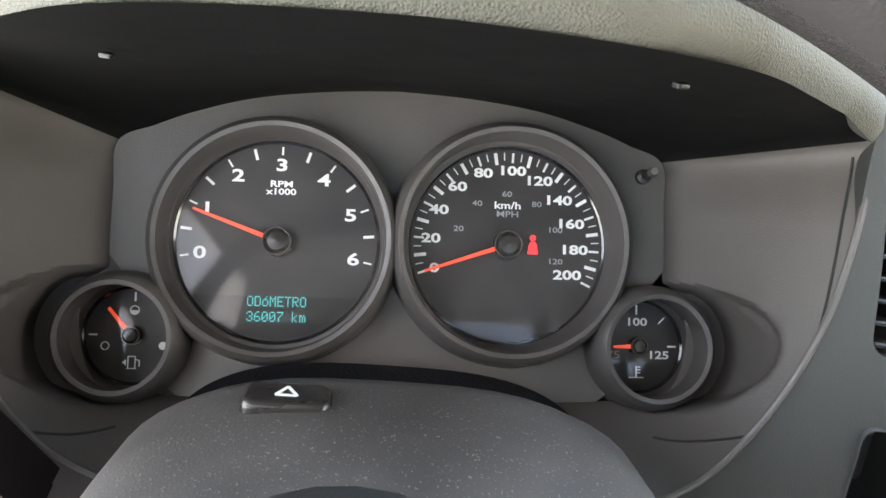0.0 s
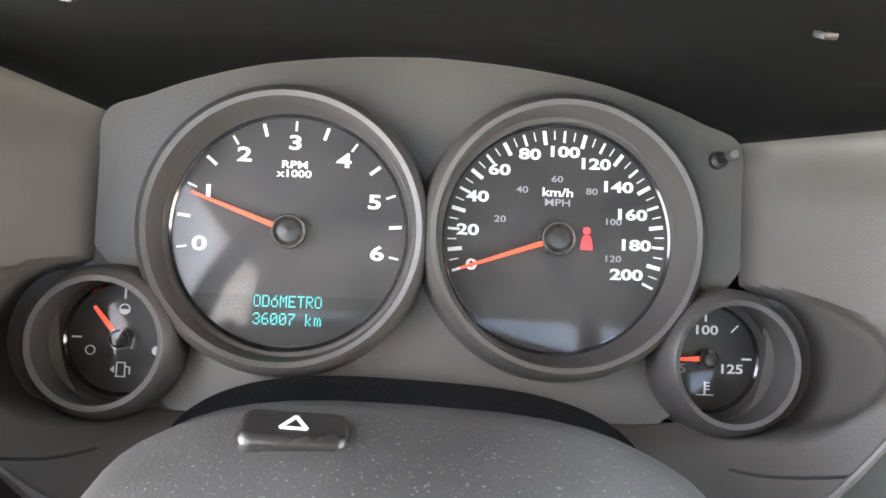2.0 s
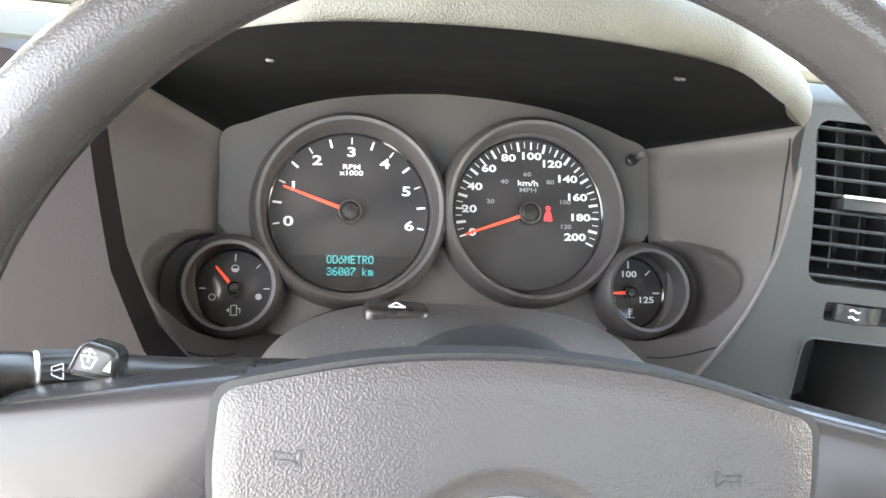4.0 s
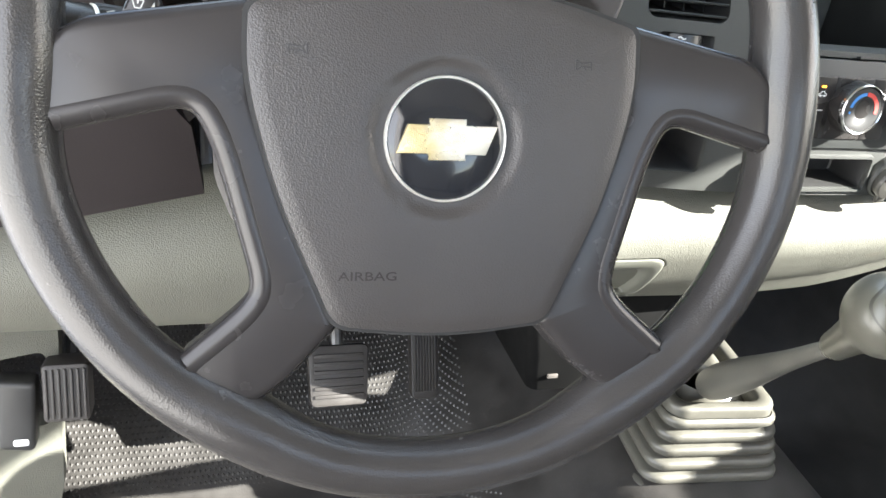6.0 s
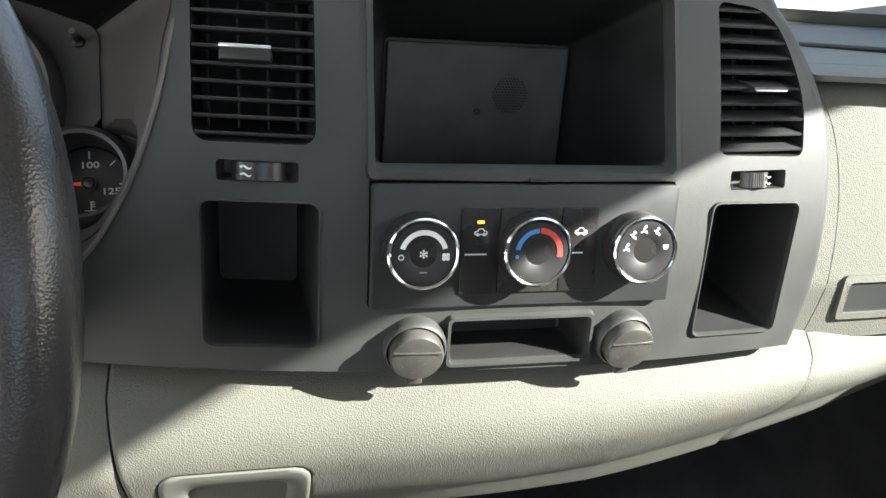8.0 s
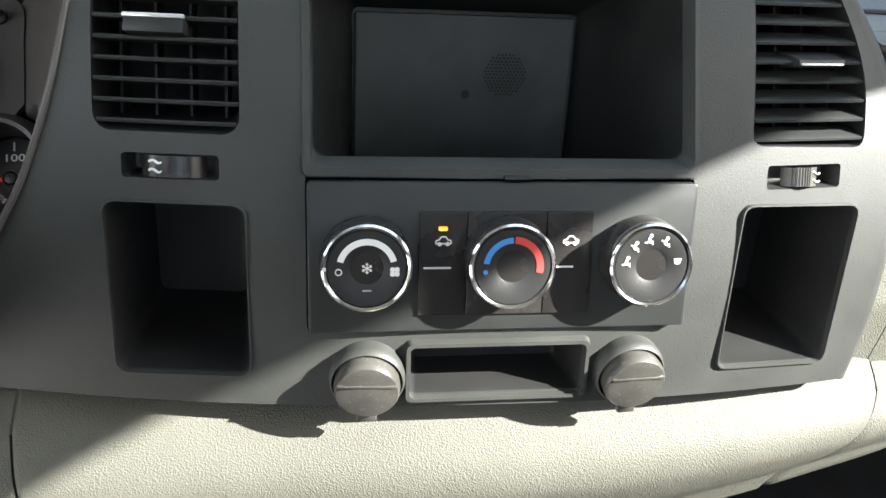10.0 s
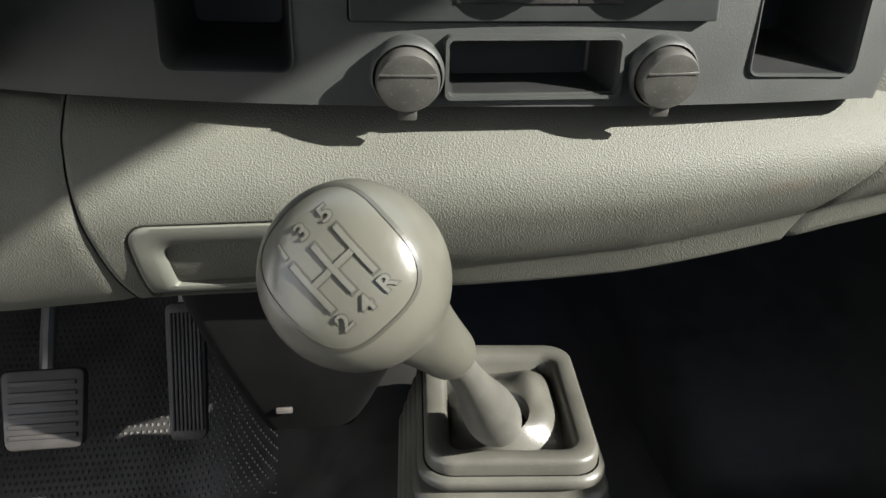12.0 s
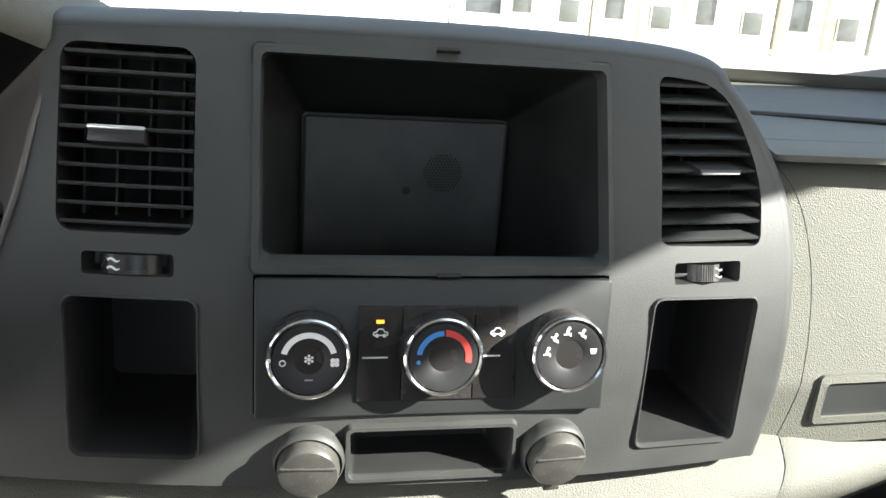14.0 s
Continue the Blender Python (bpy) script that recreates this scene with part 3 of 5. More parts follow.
def bin_box(outline, depth, name, mat, parent, taper=0.9, lip=0.0, label=""):
    """A moulded recess behind an opening of the centre panel."""
    cx, cz = sum(p[0] for p in outline) / len(outline), sum(p[1] for p in outline) / len(outline)
    rings = []
    if lip:
        edge = [[dash(cx + (x - cx) * (1 + lip / 0.03), cz + (z - cz) * (1 + lip / 0.04), 0.0003) for x, z in outline],
                [dash(cx + (x - cx) * (1 + lip / 0.045), cz + (z - cz) * (1 + lip / 0.06), 0.0020) for x, z in outline],
                [dash(cx + (x - cx) * (1 + lip / 0.12), cz + (z - cz) * (1 + lip / 0.16), 0.0020) for x, z in outline],
                [dash(cx + (x - cx) * 0.995, cz + (z - cz) * 0.995, -0.002) for x, z in outline]]
        part("rim", loft(edge), CHARCOAL, parent, "rounded rim", 50)
    rings.append([dash(x, z, -0.001) for x, z in outline])
    for t in (0.04, 0.5, 0.96, 1.0):
        k = 1 - (1 - taper) * t - (0.03 if t == 1.0 else 0)
        rings.append([dash(cx + (x - cx) * k, cz + (z - cz) * k, -depth * t) for x, z in outline])
    return part(name, loft(rings, cap1=True), mat, parent, label, 40)


for outline, nm in ((POCK_L, "storage_pocket"), (POCK_R, "storage_pocket")):
    th = thing("storage_pocket", "empty black moulded storage pocket in the centre panel", "storage pocket", group="dash pockets")
    bin_box(outline, 0.075, "liner", BLACK, th, 0.8, 0.0012)
th = thing("cubby", "shallow black slot with a raised frame between the power outlets", "cubby")
bin_box(CUBBY, 0.035, "liner", BLACK, th, 0.9)
fo = rr(0.3490, 1.1765, 0.4425, 1.2100, 0.004)
bmr = loft([[dash(x, z, 0.0) for x, z in fo], [dash(x, z, 0.004) for x, z in rr(0.3500, 1.1775, 0.4415, 1.2090, 0.0035)], [dash(x, z, 0.004) for x, z in rr(0.3518, 1.1793, 0.4397, 1.2072, 0.003)], [dash(x, z, -0.004) for x, z in CUBBY]])
part("frame", bmr, CHARCOAL, th)

# radio bay
bay = thing("radio_bay", "empty double-height radio bay with a perforated back plate", "radio bay")
fo, fi = rr(0.3015, 1.2885, 0.4915, 1.3965, 0.003), rr(0.3065, 1.2945, 0.4868, 1.3912, 0.005)
bmr = loft([[dash(x, z, 0.0004) for x, z in fo], [dash(x, z, 0.0035) for x, z in rr(0.3020, 1.2890, 0.4910, 1.3960, 0.003)], [dash(x, z, 0.0035) for x, z in rr(0.3055, 1.2928, 0.4878, 1.3928, 0.004)], [dash(x, z, -0.006) for x, z in fi],
            [dash(x, z, -0.010) for x, z in fi]])
part("frame", bmr, CHARCOAL, bay, "raised charcoal bay frame", 30)
part("gap", loft([[dash(x, z, 0.0006) for x, z in rr(0.3006, 1.2876, 0.4924, 1.3974, 0.004)], [dash(x, z, 0.0006) for x, z in fo]]), SMOKE, bay)
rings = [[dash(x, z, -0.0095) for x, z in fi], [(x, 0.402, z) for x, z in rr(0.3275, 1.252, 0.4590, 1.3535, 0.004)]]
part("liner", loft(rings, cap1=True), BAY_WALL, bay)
backm = pose(0.396, 0.398, 1.306, 90, 0, 0)
bk = part("back_plate", prism(rr(-0.067, -0.052, 0.061, 0.0455, 0.002), -0.003, 0.0, 0.0008), BAY, bay)
bk.matrix_world = backm
holes_bm = bmesh.new()
for i in range(-8, 9):
    for j in range(-8, 9):
        a, b = 0.0022 * (i + 0.5 * (j % 2)), 0.0019 * j
        if a * a + b * b < 0.0125 ** 2:
            prism(circle(0.0210 + a, 0.0125 + b, 0.00075, 8), 0.0002, 0.0005, bm=holes_bm)
g = part("speaker_perforation", holes_bm, SMOKE, bk)
part("peg_hole", prism(circle(-0.002, 0.0005, 0.0026, 16), 0.0002, 0.0006), SMOKE, bk)
for zc in (1.3968, 1.2882):
    part("release_slot", prism([(0, 0), (0.012, 0), (0.012, 0.0016), (0, 0.0016)], 0, 0.0042), BLACK, bay).matrix_world = dash_frame(0.394, zc)

# louvred vents


def vent(outline, cx, cz, w0, w1, count, name_label, tab_at, lean, slope_top=None):
    """Air vent: dark well, level slats, upright vanes behind and a tab."""
    th = thing("air_vent", name_label, "air vent", group="dash vents")
    bin_box(outline, 0.045, "well", BLACK, th, 0.92)
    z0, z1 = min(p[1] for p in outline), max(p[1] for p in outline)

    def span(z):
        xs_ = []
        k = len(outline)
        for i in range(k):
            (xa, za), (xb, zb) = outline[i - 1], outline[i]
            if (za - z) * (zb - z) <= 0 and za != zb:
                xs_.append(xa + (xb - xa) * (z - za) / (zb - za))
        return min(xs_) + 0.0006, max(xs_) - 0.0006

    for k in range(count):
        z = z0 + (z1 - z0) * (k + 0.5) / count
        a, b = span(z)
        rows_ = []
        for x in [a + (b - a) * i / 8 for i in range(9)]:
            p = dash(x, z)
            prof = [(-0.0018, 0.0008), (-0.0006, 0.0003), (-0.0008, -0.0009), (-0.0020, -0.0012), (-0.0140, -0.0010 + lean), (-0.0140, 0.0006 + lean), (-0.0075, 0.0006 + lean / 2)]
            rows_.append([p + Vector((0, -o, h)) for o, h in prof])
        part("slat", loft(rows_, cap0=True, cap1=True), FACEPLATE, th)
    for k in range(4):
        x = w0 + (w1 - w0) * (k + 0.5) / 4
        zt = z1 - 0.004 if not slope_top else min(z1, slope_top(x)) - 0.005
        rows_ = []
        for z in (z0 + 0.003, (z0 + zt) / 2, zt):
            p = dash(x, z)
            rows_.append([p + Vector((-0.0006, 0.022, 0)), p + Vector((0.0006, 0.022, 0)), p + Vector((0.0006, 0.040, 0)), p + Vector((-0.0006, 0.040, 0))])
        part("vane", loft(rows_, cap0=True, cap1=True), SMOKE, th)
    tx, tz = tab_at
    m = dash_frame(tx, tz)
    if lean < 0:
        t1 = part("tab", box(-0.0135, -0.0062, -0.012, 0.0135, 0.0006, 0.0030, 0.0010), BLACK, th, "thumb tab with a bright top edge")
        part("tab_edge", box(-0.0138, 0.0002, 0.0012, 0.0138, 0.0022, 0.0036, 0.0007), BRIGHT, t1)
        t1.matrix_world = m
    else:
        t1 = part("tab", loft([[(x, y, z) for y, z in ((0.0062, -0.010), (0.0050, -0.006), (-0.0012, 0.0042), (-0.0034, 0.0042), (-0.0040, 0.0030), (-0.002, -0.010))] for x in (-0.0135, -0.0125, 0.0125, 0.0135)], cap0=True, cap1=True), BLACK, th, "thumb tab with a bright front lip")
        part("tab_edge", box(-0.0125, -0.0040, 0.0036, 0.0125, -0.0028, 0.0048, 0.0004), BRIGHT, t1)
        t1.matrix_world = m
    return th


vent(VENT_L, 0.242, 1.348, 0.2095, 0.2743, 10, "tall dark louvred air vent with a bright-edged tab", (0.238, 1.3515), -0.0030)
vent(VENT_R, 0.553, 1.345, 0.5205, 0.587, 10, "dark louvred air vent with a slanted upper corner", (0.556, 1.343), 0.0030, lambda x: float(np.interp(x, (0.54, 0.564, 0.587), (1.392, 1.386, 1.345))))

# vent thumb wheels
for (x0, z0, x1, z1), wx, mark in (((0.2215, 1.2845, 0.2650, 1.2955), 0.2435, True), ((0.5300, 1.2812, 0.5735, 1.2930), 0.552, False)):
    th = thing("vent_wheel", "ribbed black vent thumb wheel in a shallow slot", "thumb wheel", group="vent wheels")
    bin_box(rr(x0, z0, x1, z1, 0.002), 0.012, "slot", BLACK, th, 0.8)
    m = dash_frame(wx, (z0 + z1) / 2)
    bmw = bmesh.new()
    half = 0.0148 if mark else 0.0105
    ring_rows = []
    for k in range(41):
        a = radians(-60 + 120 * k / 40)
        rad = 0.0165 + (0.0004 if k % 2 and not mark and k < 22 else 0.0)
        ring_rows.append([(half / math.sin(radians(60)) * math.sin(a), h, rad * math.cos(a) - 0.0135) for h in (-0.0048, 0.0048)])
    # the right wheel takes a paler plastic to paint in the sun on it
    wheel = part("wheel", loft(ring_rows, closed=False), SATIN if mark else OUTLET, th)
    wheel.matrix_world = m
    for dy in (-0.002, 0.002):
        pth = [((-0.009 if mark else 0.001) + 0.006 * t, dy + 0.0007 * math.sin(2 * math.pi * t), 0.0022) for t in [i / 10 for i in range(11)]]
        part("wave_mark", tube(pth, 0.0006, 6), PRINT if mark else PRINT_DIM, wheel)

# climate panel
climate = thing("climate_control", "charcoal heater control panel with three chrome-ringed knobs", "climate control", dash_frame(0.39625, 1.2515))
part("faceplate", prism(rr(-0.0926, -0.0358, 0.0926, 0.0358, 0.002), -0.004, 0.0015, 0.0008), FACEPLATE, climate)
for x0, x1 in ((-0.0420, -0.0192), (-0.0192, 0.0184), (0.0184, 0.0412)):
    part("button_panel", prism(rr(x0 + 0.0002, -0.0275, x1 - 0.0002, 0.0225, 0.0006), 0.001, 0.0030, 0.0005), SATIN, climate)
for x0, x1 in ((-0.0395, -0.0265), (0.0195, 0.0325)):
    part("line_mark", prism([(x0, -0.0045), (x1, -0.0045), (x1, -0.0037), (x0, -0.0037)], 0.0028, 0.0034), PRINT, climate)
part("indicator_light", prism(rr(-0.0328, 0.0138, -0.0288, 0.0156, 0.0004), 0.0028, 0.0036), AMBER, climate, "lit amber indicator")
part("indicator_light", prism(rr(0.0285, 0.0138, 0.0325, 0.0152, 0.0004), 0.0028, 0.0034), SMOKE, climate)


def car_icon(cx, cy, m=0.0036):
    bmi = bmesh.new()
    pts = [(-1, -0.25), (-0.95, 0.15), (-0.55, 0.25), (-0.3, 0.65), (0.3, 0.65), (0.6, 0.25), (1.0, 0.15), (1.0, -0.25)]
    for i in range(len(pts)):
        (a, b), (c, d) = pts[i - 1], pts[i]
        bar(cx + a * m, cy + b * m, cx + c * m, cy + d * m, 0.0006, 0.0029, 0.0034, bmi)
    for wx in (-0.5, 0.55):
        prism(circle(cx + wx * m, cy - 0.3 * m, 0.0010, 12), 0.0029, 0.0035, bm=bmi)
    return bmi


part("recirculation_icon", car_icon(-0.0305, 0.0085), PRINT, climate)
part("fresh_air_icon", car_icon(0.0305, 0.0085), PRINT, climate)


def control_knob(x, y, kind):
    """Round rotary knob: body, chrome ring, cap and its printed marks."""
    k = part("knob", lathe([(0.0205, 0.001), (0.0210, 0.003), (0.0205, 0.012), (0.0196, 0.0155), (0.0185, 0.0165), (0, 0.0165)]), SATIN, climate, "round control knob")
    k.location = (x, y, 0)
    part("chrome_ring", lathe([(0.0200, 0.0125), (0.0205, 0.0150), (0.0201, 0.0172), (0.0192, 0.0180), (0.0182, 0.0175), (0.0178, 0.0162)]), CHROME, k, "thin chrome ring")
    part("cap", lathe([(0.0179, 0.0162), (0.0172, 0.0172), (0.0085, 0.0172), (0.0070, 0.0162), (0.004, 0.0154), (0, 0.0152)]), BLACK, k)
    Z0, Z1 = 0.01725, 0.0176
    if kind == "fan":
        part("fan_scale", arc_band(0.0108, 0.0136, 15, 165, Z0, Z1), PRINT, k)
        part("off_mark", arc_band(0.0011, 0.0016, 0, 359, Z0, Z1, cx=-0.0125, cy=-0.0015), PRINT, k)
        bmf = bmesh.new()
        for q in range(4):
            a = radians(45 + 90 * q)
            prism(circle(0.0123 + 0.0014 * math.cos(a), -0.0015 + 0.0014 * math.sin(a), 0.0012, 10), Z0, Z1, bm=bmf)
        part("fan_icon", bmf, PRINT, k)
        bms = bmesh.new()
        for q in range(3):
            a = radians(30 + 60 * q)
            bar(-0.0034 * math.cos(a), -0.0034 * math.sin(a), 0.0034 * math.cos(a), 0.0034 * math.sin(a), 0.0006, 0.0152, 0.0170, bms)
        for q in range(6):
            a = radians(30 + 60 * q)
            bar(0.0024 * math.cos(a - 0.35), 0.0024 * math.sin(a - 0.35), 0.0032 * math.cos(a), 0.0032 * math.sin(a), 0.0005, 0.0152, 0.0170, bms)
            bar(0.0024 * math.cos(a + 0.35), 0.0024 * math.sin(a + 0.35), 0.0032 * math.cos(a), 0.0032 * math.sin(a), 0.0005, 0.0152, 0.0170, bms)
        bmesh.ops.scale(bms, vec=(0.72, 0.72, 1.0), verts=bms.verts)
        part("snowflake_icon", bms, PRINT, k)
        part("caption_bar", prism([(-0.002, -0.0105), (0.002, -0.0105), (0.002, -0.0098), (-0.002, -0.0098)], Z0, Z1), PRINT_DIM, k)
    elif kind == "heat":
        part("cold_scale", arc_band(0.0112, 0.0138, 92, 172, Z0, Z1), BLUE, k)
        part("cold_dot", prism(circle(-0.0127, -0.0023, 0.0011, 12), Z0, Z1), BLUE, k)
        part("hot_scale", arc_band(0.0110, 0.0142, -12, 88, Z0, Z1), RED, k)
    else:
        for q, a in enumerate((172, 135, 100, 62, 10)):
            bmi = bmesh.new()
            cx_, cy_ = 0.0125 * math.cos(radians(a)), 0.0125 * math.sin(radians(a))
            if q < 4:
                prism(circle(cx_ + 0.0006, cy_ + 0.0021, 0.0009, 8), Z0, Z1, bm=bmi)
                bar(cx_, cy_ + 0.0014, cx_ - 0.0004, cy_ - 0.0008, 0.0013, Z0, Z1, bmi)
                bar(cx_ - 0.0004, cy_ - 0.0008, cx_ + 0.0017, cy_ - 0.0010, 0.0010, Z0, Z1, bmi)
                bar(cx_ + 0.0014, cy_ - 0.0010, cx_ + 0.0016, cy_ - 0.0022, 0.0006, Z0, Z1, bmi)
                bar(cx_ - 0.0022, cy_ + (0.001 if q % 2 else -0.0012), cx_ - 0.0008, cy_ + (0.0006 if q % 2 else -0.0012), 0.0006, Z0, Z1, bmi)
            else:
                prism([(cx_ - 0.0018, cy_ + 0.0012), (cx_ - 0.0012, cy_ - 0.0014), (cx_ + 0.0012, cy_ - 0.0014), (cx_ + 0.0018, cy_ + 0.0012)], Z0, Z1, bm=bmi)
            part("air_flow_icon", bmi, PRINT, k)
    part("pointer", box(-0.0006 if kind != "fan" else -0.0195, -0.0006, 0.0172, 0.0006 if kind != "fan" else -0.0180, 0.0006, 0.0186), PRINT, k) if kind == "fan" else None
    return k


control_knob(-0.0663, 0.0, "fan")
control_knob(-0.0003, 0.0, "heat")
control_knob(0.0657, 0.0, "mode")

# power outlet caps
for x, z in ((0.3315, 1.1905), (0.4640, 1.1900)):
    th = thing("power_outlet", "black power outlet with a dusty hinged cap", "power outlet", dash_frame(x, z) @ pose(0, 0, 0, 12), group="power outlets")
    part("socket_ring", lathe([(0.0186, -0.004), (0.0188, 0.002), (0.0182, 0.005), (0.0172, 0.006), (0.0164, 0.004)]), CHARCOAL, th)
    part("cap", lathe([(0.0156, 0.002), (0.0160, 0.009), (0.0157, 0.0115), (0.0147, 0.0130), (0.011, 0.0137), (0, 0.0140)]), OUTLET, th, "dusty domed cap")
    part("cap_ridge", box(-0.0140, 0.0040, 0.0118, 0.0140, 0.0054, 0.0144, 0.0005), OUTLET, th)
    part("pull_tab", box(-0.0048, -0.0215, 0.006, 0.0048, -0.0135, 0.0100, 0.001), OUTLET, th)

# ---- lower bolster ----


BOLSTER = spline([(0.0, 0.313, 1.0), (0.05, 0.305, 0.985), (0.12, 0.2955, 0.93), (0.22, 0.2825, 0.82), (0.34, 0.2725, 0.68), (0.46, 0.2715, 0.54), (0.58, 0.2785, 0.40), (0.70, 0.2910, 0.24), (0.80, 0.306, 0.10), (0.87, 0.320, 0.015)], 12)


def bolster_curve(t):
    ts = [p[0] for p in BOLSTER]
    return float(np.interp(t, ts, [p[1] for p in BOLSTER])), float(np.interp(t, ts, [p[2] for p in BOLSTER]))


def bow(x):
    """How the face runs back from the middle, levelling off toward the driver."""
    d = 0.45 * (x - MID) ** 2
    return d if x > MID else 0.0043 * math.tanh(d / 0.0043)


def smooth(q):
    q = min(1.0, max(0.0, q))
    return q * q * (3 - 2 * q)


def bolster_point(x, t):
    """t from 0 at the top edge to 1 underneath."""
    ztop = float(np.interp(x, (-0.40, -0.26, -0.18, -0.09, 0.16, 0.60, 0.75, 1.2), (1.140, 1.152, 1.162, 1.178, 1.178, 1.170, 1.165, 1.165)))
    zbot = float(np.interp(x, (-0.40, -0.1, 0.10, 0.18, 0.37, 0.48, 0.64, 0.75, 1.2), (1.036, 1.033, 1.036, 1.043, 1.050, 1.057, 1.077, 1.086, 1.094)))
    y, h = bolster_curve(min(t, 0.87))
    drop = float(np.interp(x, (0.10, 0.30, 0.40, 0.52, 0.70), (0.002, 0.013, 0.020, 0.028, 0.035))) * smooth((t - 0.78) / 0.17)
    y += 0.045 * max(0.0, t - 0.87) / 0.07 if t < 0.94 else 0.045 + 0.10 * (t - 0.94) / 0.06
    return Vector((x, y + bow(x), zbot + (ztop - zbot) * h - drop))


def bolster_y(x, z):
    """Depth of the face at a height."""
    zt, zb = bolster_point(x, 0.0).z, bolster_point(x, 0.86).z
    hs = [p[2] for p in BOLSTER][::-1]
    h = 0.015 + (z - zb) / (zt - zb) * 0.985
    return float(np.interp(h, hs, [p[1] for p in BOLSTER][::-1])) + bow(x)


def seam_l(t):
    return float(np.interp(t, (0, 0.2, 0.5, 0.75, 0.9, 1.0), (0.160, 0.158, 0.1635, 0.1685, 0.173, 0.176)))


def seam_r(t):
    return float(np.interp(t, (0, 0.25, 0.5, 0.7, 0.86, 0.94, 1.0), (0.646, 0.640, 0.622, 0.607, 0.600, 0.603, 0.605)))


def recess_depth(x, z):
    """How far inside the rounded opening of the pull a place lies."""
    a, b = min(x - 0.1825, 0.2745 - x), 1.1112 - z
    r = 0.012
    return r - math.hypot(r - a, r - b) if a < r and b < r else min(a, b)


def bolster(xa, xb, label, handle=False):
    rows_ = []
    ts = [i / 140 for i in range(141)] if handle else [i / 60 for i in range(61)]
    n = 360 if handle else 90
    for t in ts:
        a, b = xa(t), xb(t)
        row = []
        for i in range(n + 1):
            x = a + (b - a) * i / n
            p = bolster_point(x, t)
            edge = min(x - a, b - x)
            if edge < 0.0025:
                p.y += 0.0022 * (1 - edge / 0.0025) ** 2
            if handle and t < 0.86:
                p.y += 0.006 * smooth(recess_depth(x, p.z) / 0.0025)
            row.append(p)
        rows_.append(row)
    return part("bolster", loft(rows_, closed=False), GREY_PAD, dashboard, label, 60)


bolster(lambda t: X0 + 0.01, lambda t: seam_l(t) - 0.0006, "pale grey grained knee bolster")
bolster(lambda t: seam_l(t) + 0.0006, lambda t: seam_r(t) - 0.0006, "pale grey grained bolster with a recessed pull", True)
bolster(lambda t: seam_r(t) + 0.0006, lambda t: X1 - 0.01, "pale grey glove box lower edge")
pull = []
for inset, back in ((0.0012, 0.006), (0.0013, 0.0006), (0.0020, -0.0004), (0.0045, -0.0006), (0.0110, 0.0006), (0.0150, 0.0022), (0.0175, 0.0080), (0.0205, 0.0180), (0.0225, 0.0195), (0.0250, 0.0200)):
    low = 1.0475 + inset * 0.5
    o = round_poly([(0.1825 + inset, low), (0.2745 - inset * 0.85, low), (0.2742 - inset * 0.85, 1.1112 - inset), (0.1825 + inset, 1.1112 - inset)], [0.003, 0.003, 0.013, 0.013], 8)
    dense = []
    for i in range(len(o)):
        p, q = Vector(o[i]), Vector(o[(i + 1) % len(o)])
        n = 16 if i % 9 == 8 else 1
        dense += [p.lerp(q, j / n) for j in range(n)]
    pull.append([(q.x, bolster_y(q.x, q.y) + back, q.y) for q in dense])
part("pull_handle", loft(pull, cap1=True), PULL, dashboard, "smooth grey recessed pull", 60)

# passenger side face
rows = []


def passenger(x, z):
    return Vector((x, 0.316 + 0.25 * (min(x, 0.95) - 0.62) ** 2 + 0.010 * math.sin(math.pi * (1.26 - z) / 0.4) + 0.28 * max(0.0, z - 1.20) + 0.02 * max(0.0, (z - 1.335) / 0.018) ** 2, z))


for k in range(41):
    z = 1.155 + (1.353 - 1.155) * k / 40
    rows.append([passenger(x, z) for x in [0.600 + (X1 - 0.01 - 0.600) * i / 80 for i in range(81)]])
part("passenger_face", loft(rows, closed=False), GREY_PAD, dashboard, "pale grey passenger dash face", 60)
part("trim_frame", plate(rr(0.662, 1.172, 0.958, 1.207, 0.004), [rr(0.667, 1.177, 0.953, 1.202, 0.003)], lambda x, z: passenger(x, z) + Vector((0, -0.003, 0)), 0.004, [0.67 + 0.02 * k for k in range(15)]), GREY_PAD, dashboard)
part("passenger_trim", plate(rr(0.667, 1.177, 0.953, 1.202, 0.003), [], lambda x, z: passenger(x, z) + Vector((0, -0.0008, 0)), 0.002, [0.67 + 0.02 * k for k in range(15)]), FACEPLATE, dashboard, "dark rectangular trim inset")
seam = spline([(0.608, 1.349), (0.630, 1.330), (0.643, 1.306), (0.651, 1.27), (0.652, 1.23), (0.647, 1.19), (0.640, 1.160)], 10)
part("panel_seam", tube([passenger(x, z) + Vector((0, 0.0003, 0)) for x, z in seam], 0.0005, 8), BLACK, dashboard)

# driver's side face, left of the binnacle
LV = rr(-0.345, 1.285, -0.213, 1.378, 0.012)
part("driver_face", plate([(X0 + 0.01, 1.138), (-0.20, 1.160), (-0.105, 1.180), (-0.112, 1.225), (-0.144, 1.262), (-0.160, 1.300), (-0.170, 1.345), (-0.178, 1.384), (-0.21, 1.392), (X0 + 0.01, 1.388)], [LV],
                          lambda x, z: Vector((x, float(DASH_SMOOTH(max(z, 1.15))) - 0.012, z)), 0.03, [-0.40 + 0.02 * k for k in range(16)], CUTS_Z), SHADED_BROWN, dashboard, "dark brown plastic panel around the light switch, darkened further for shade", 30)
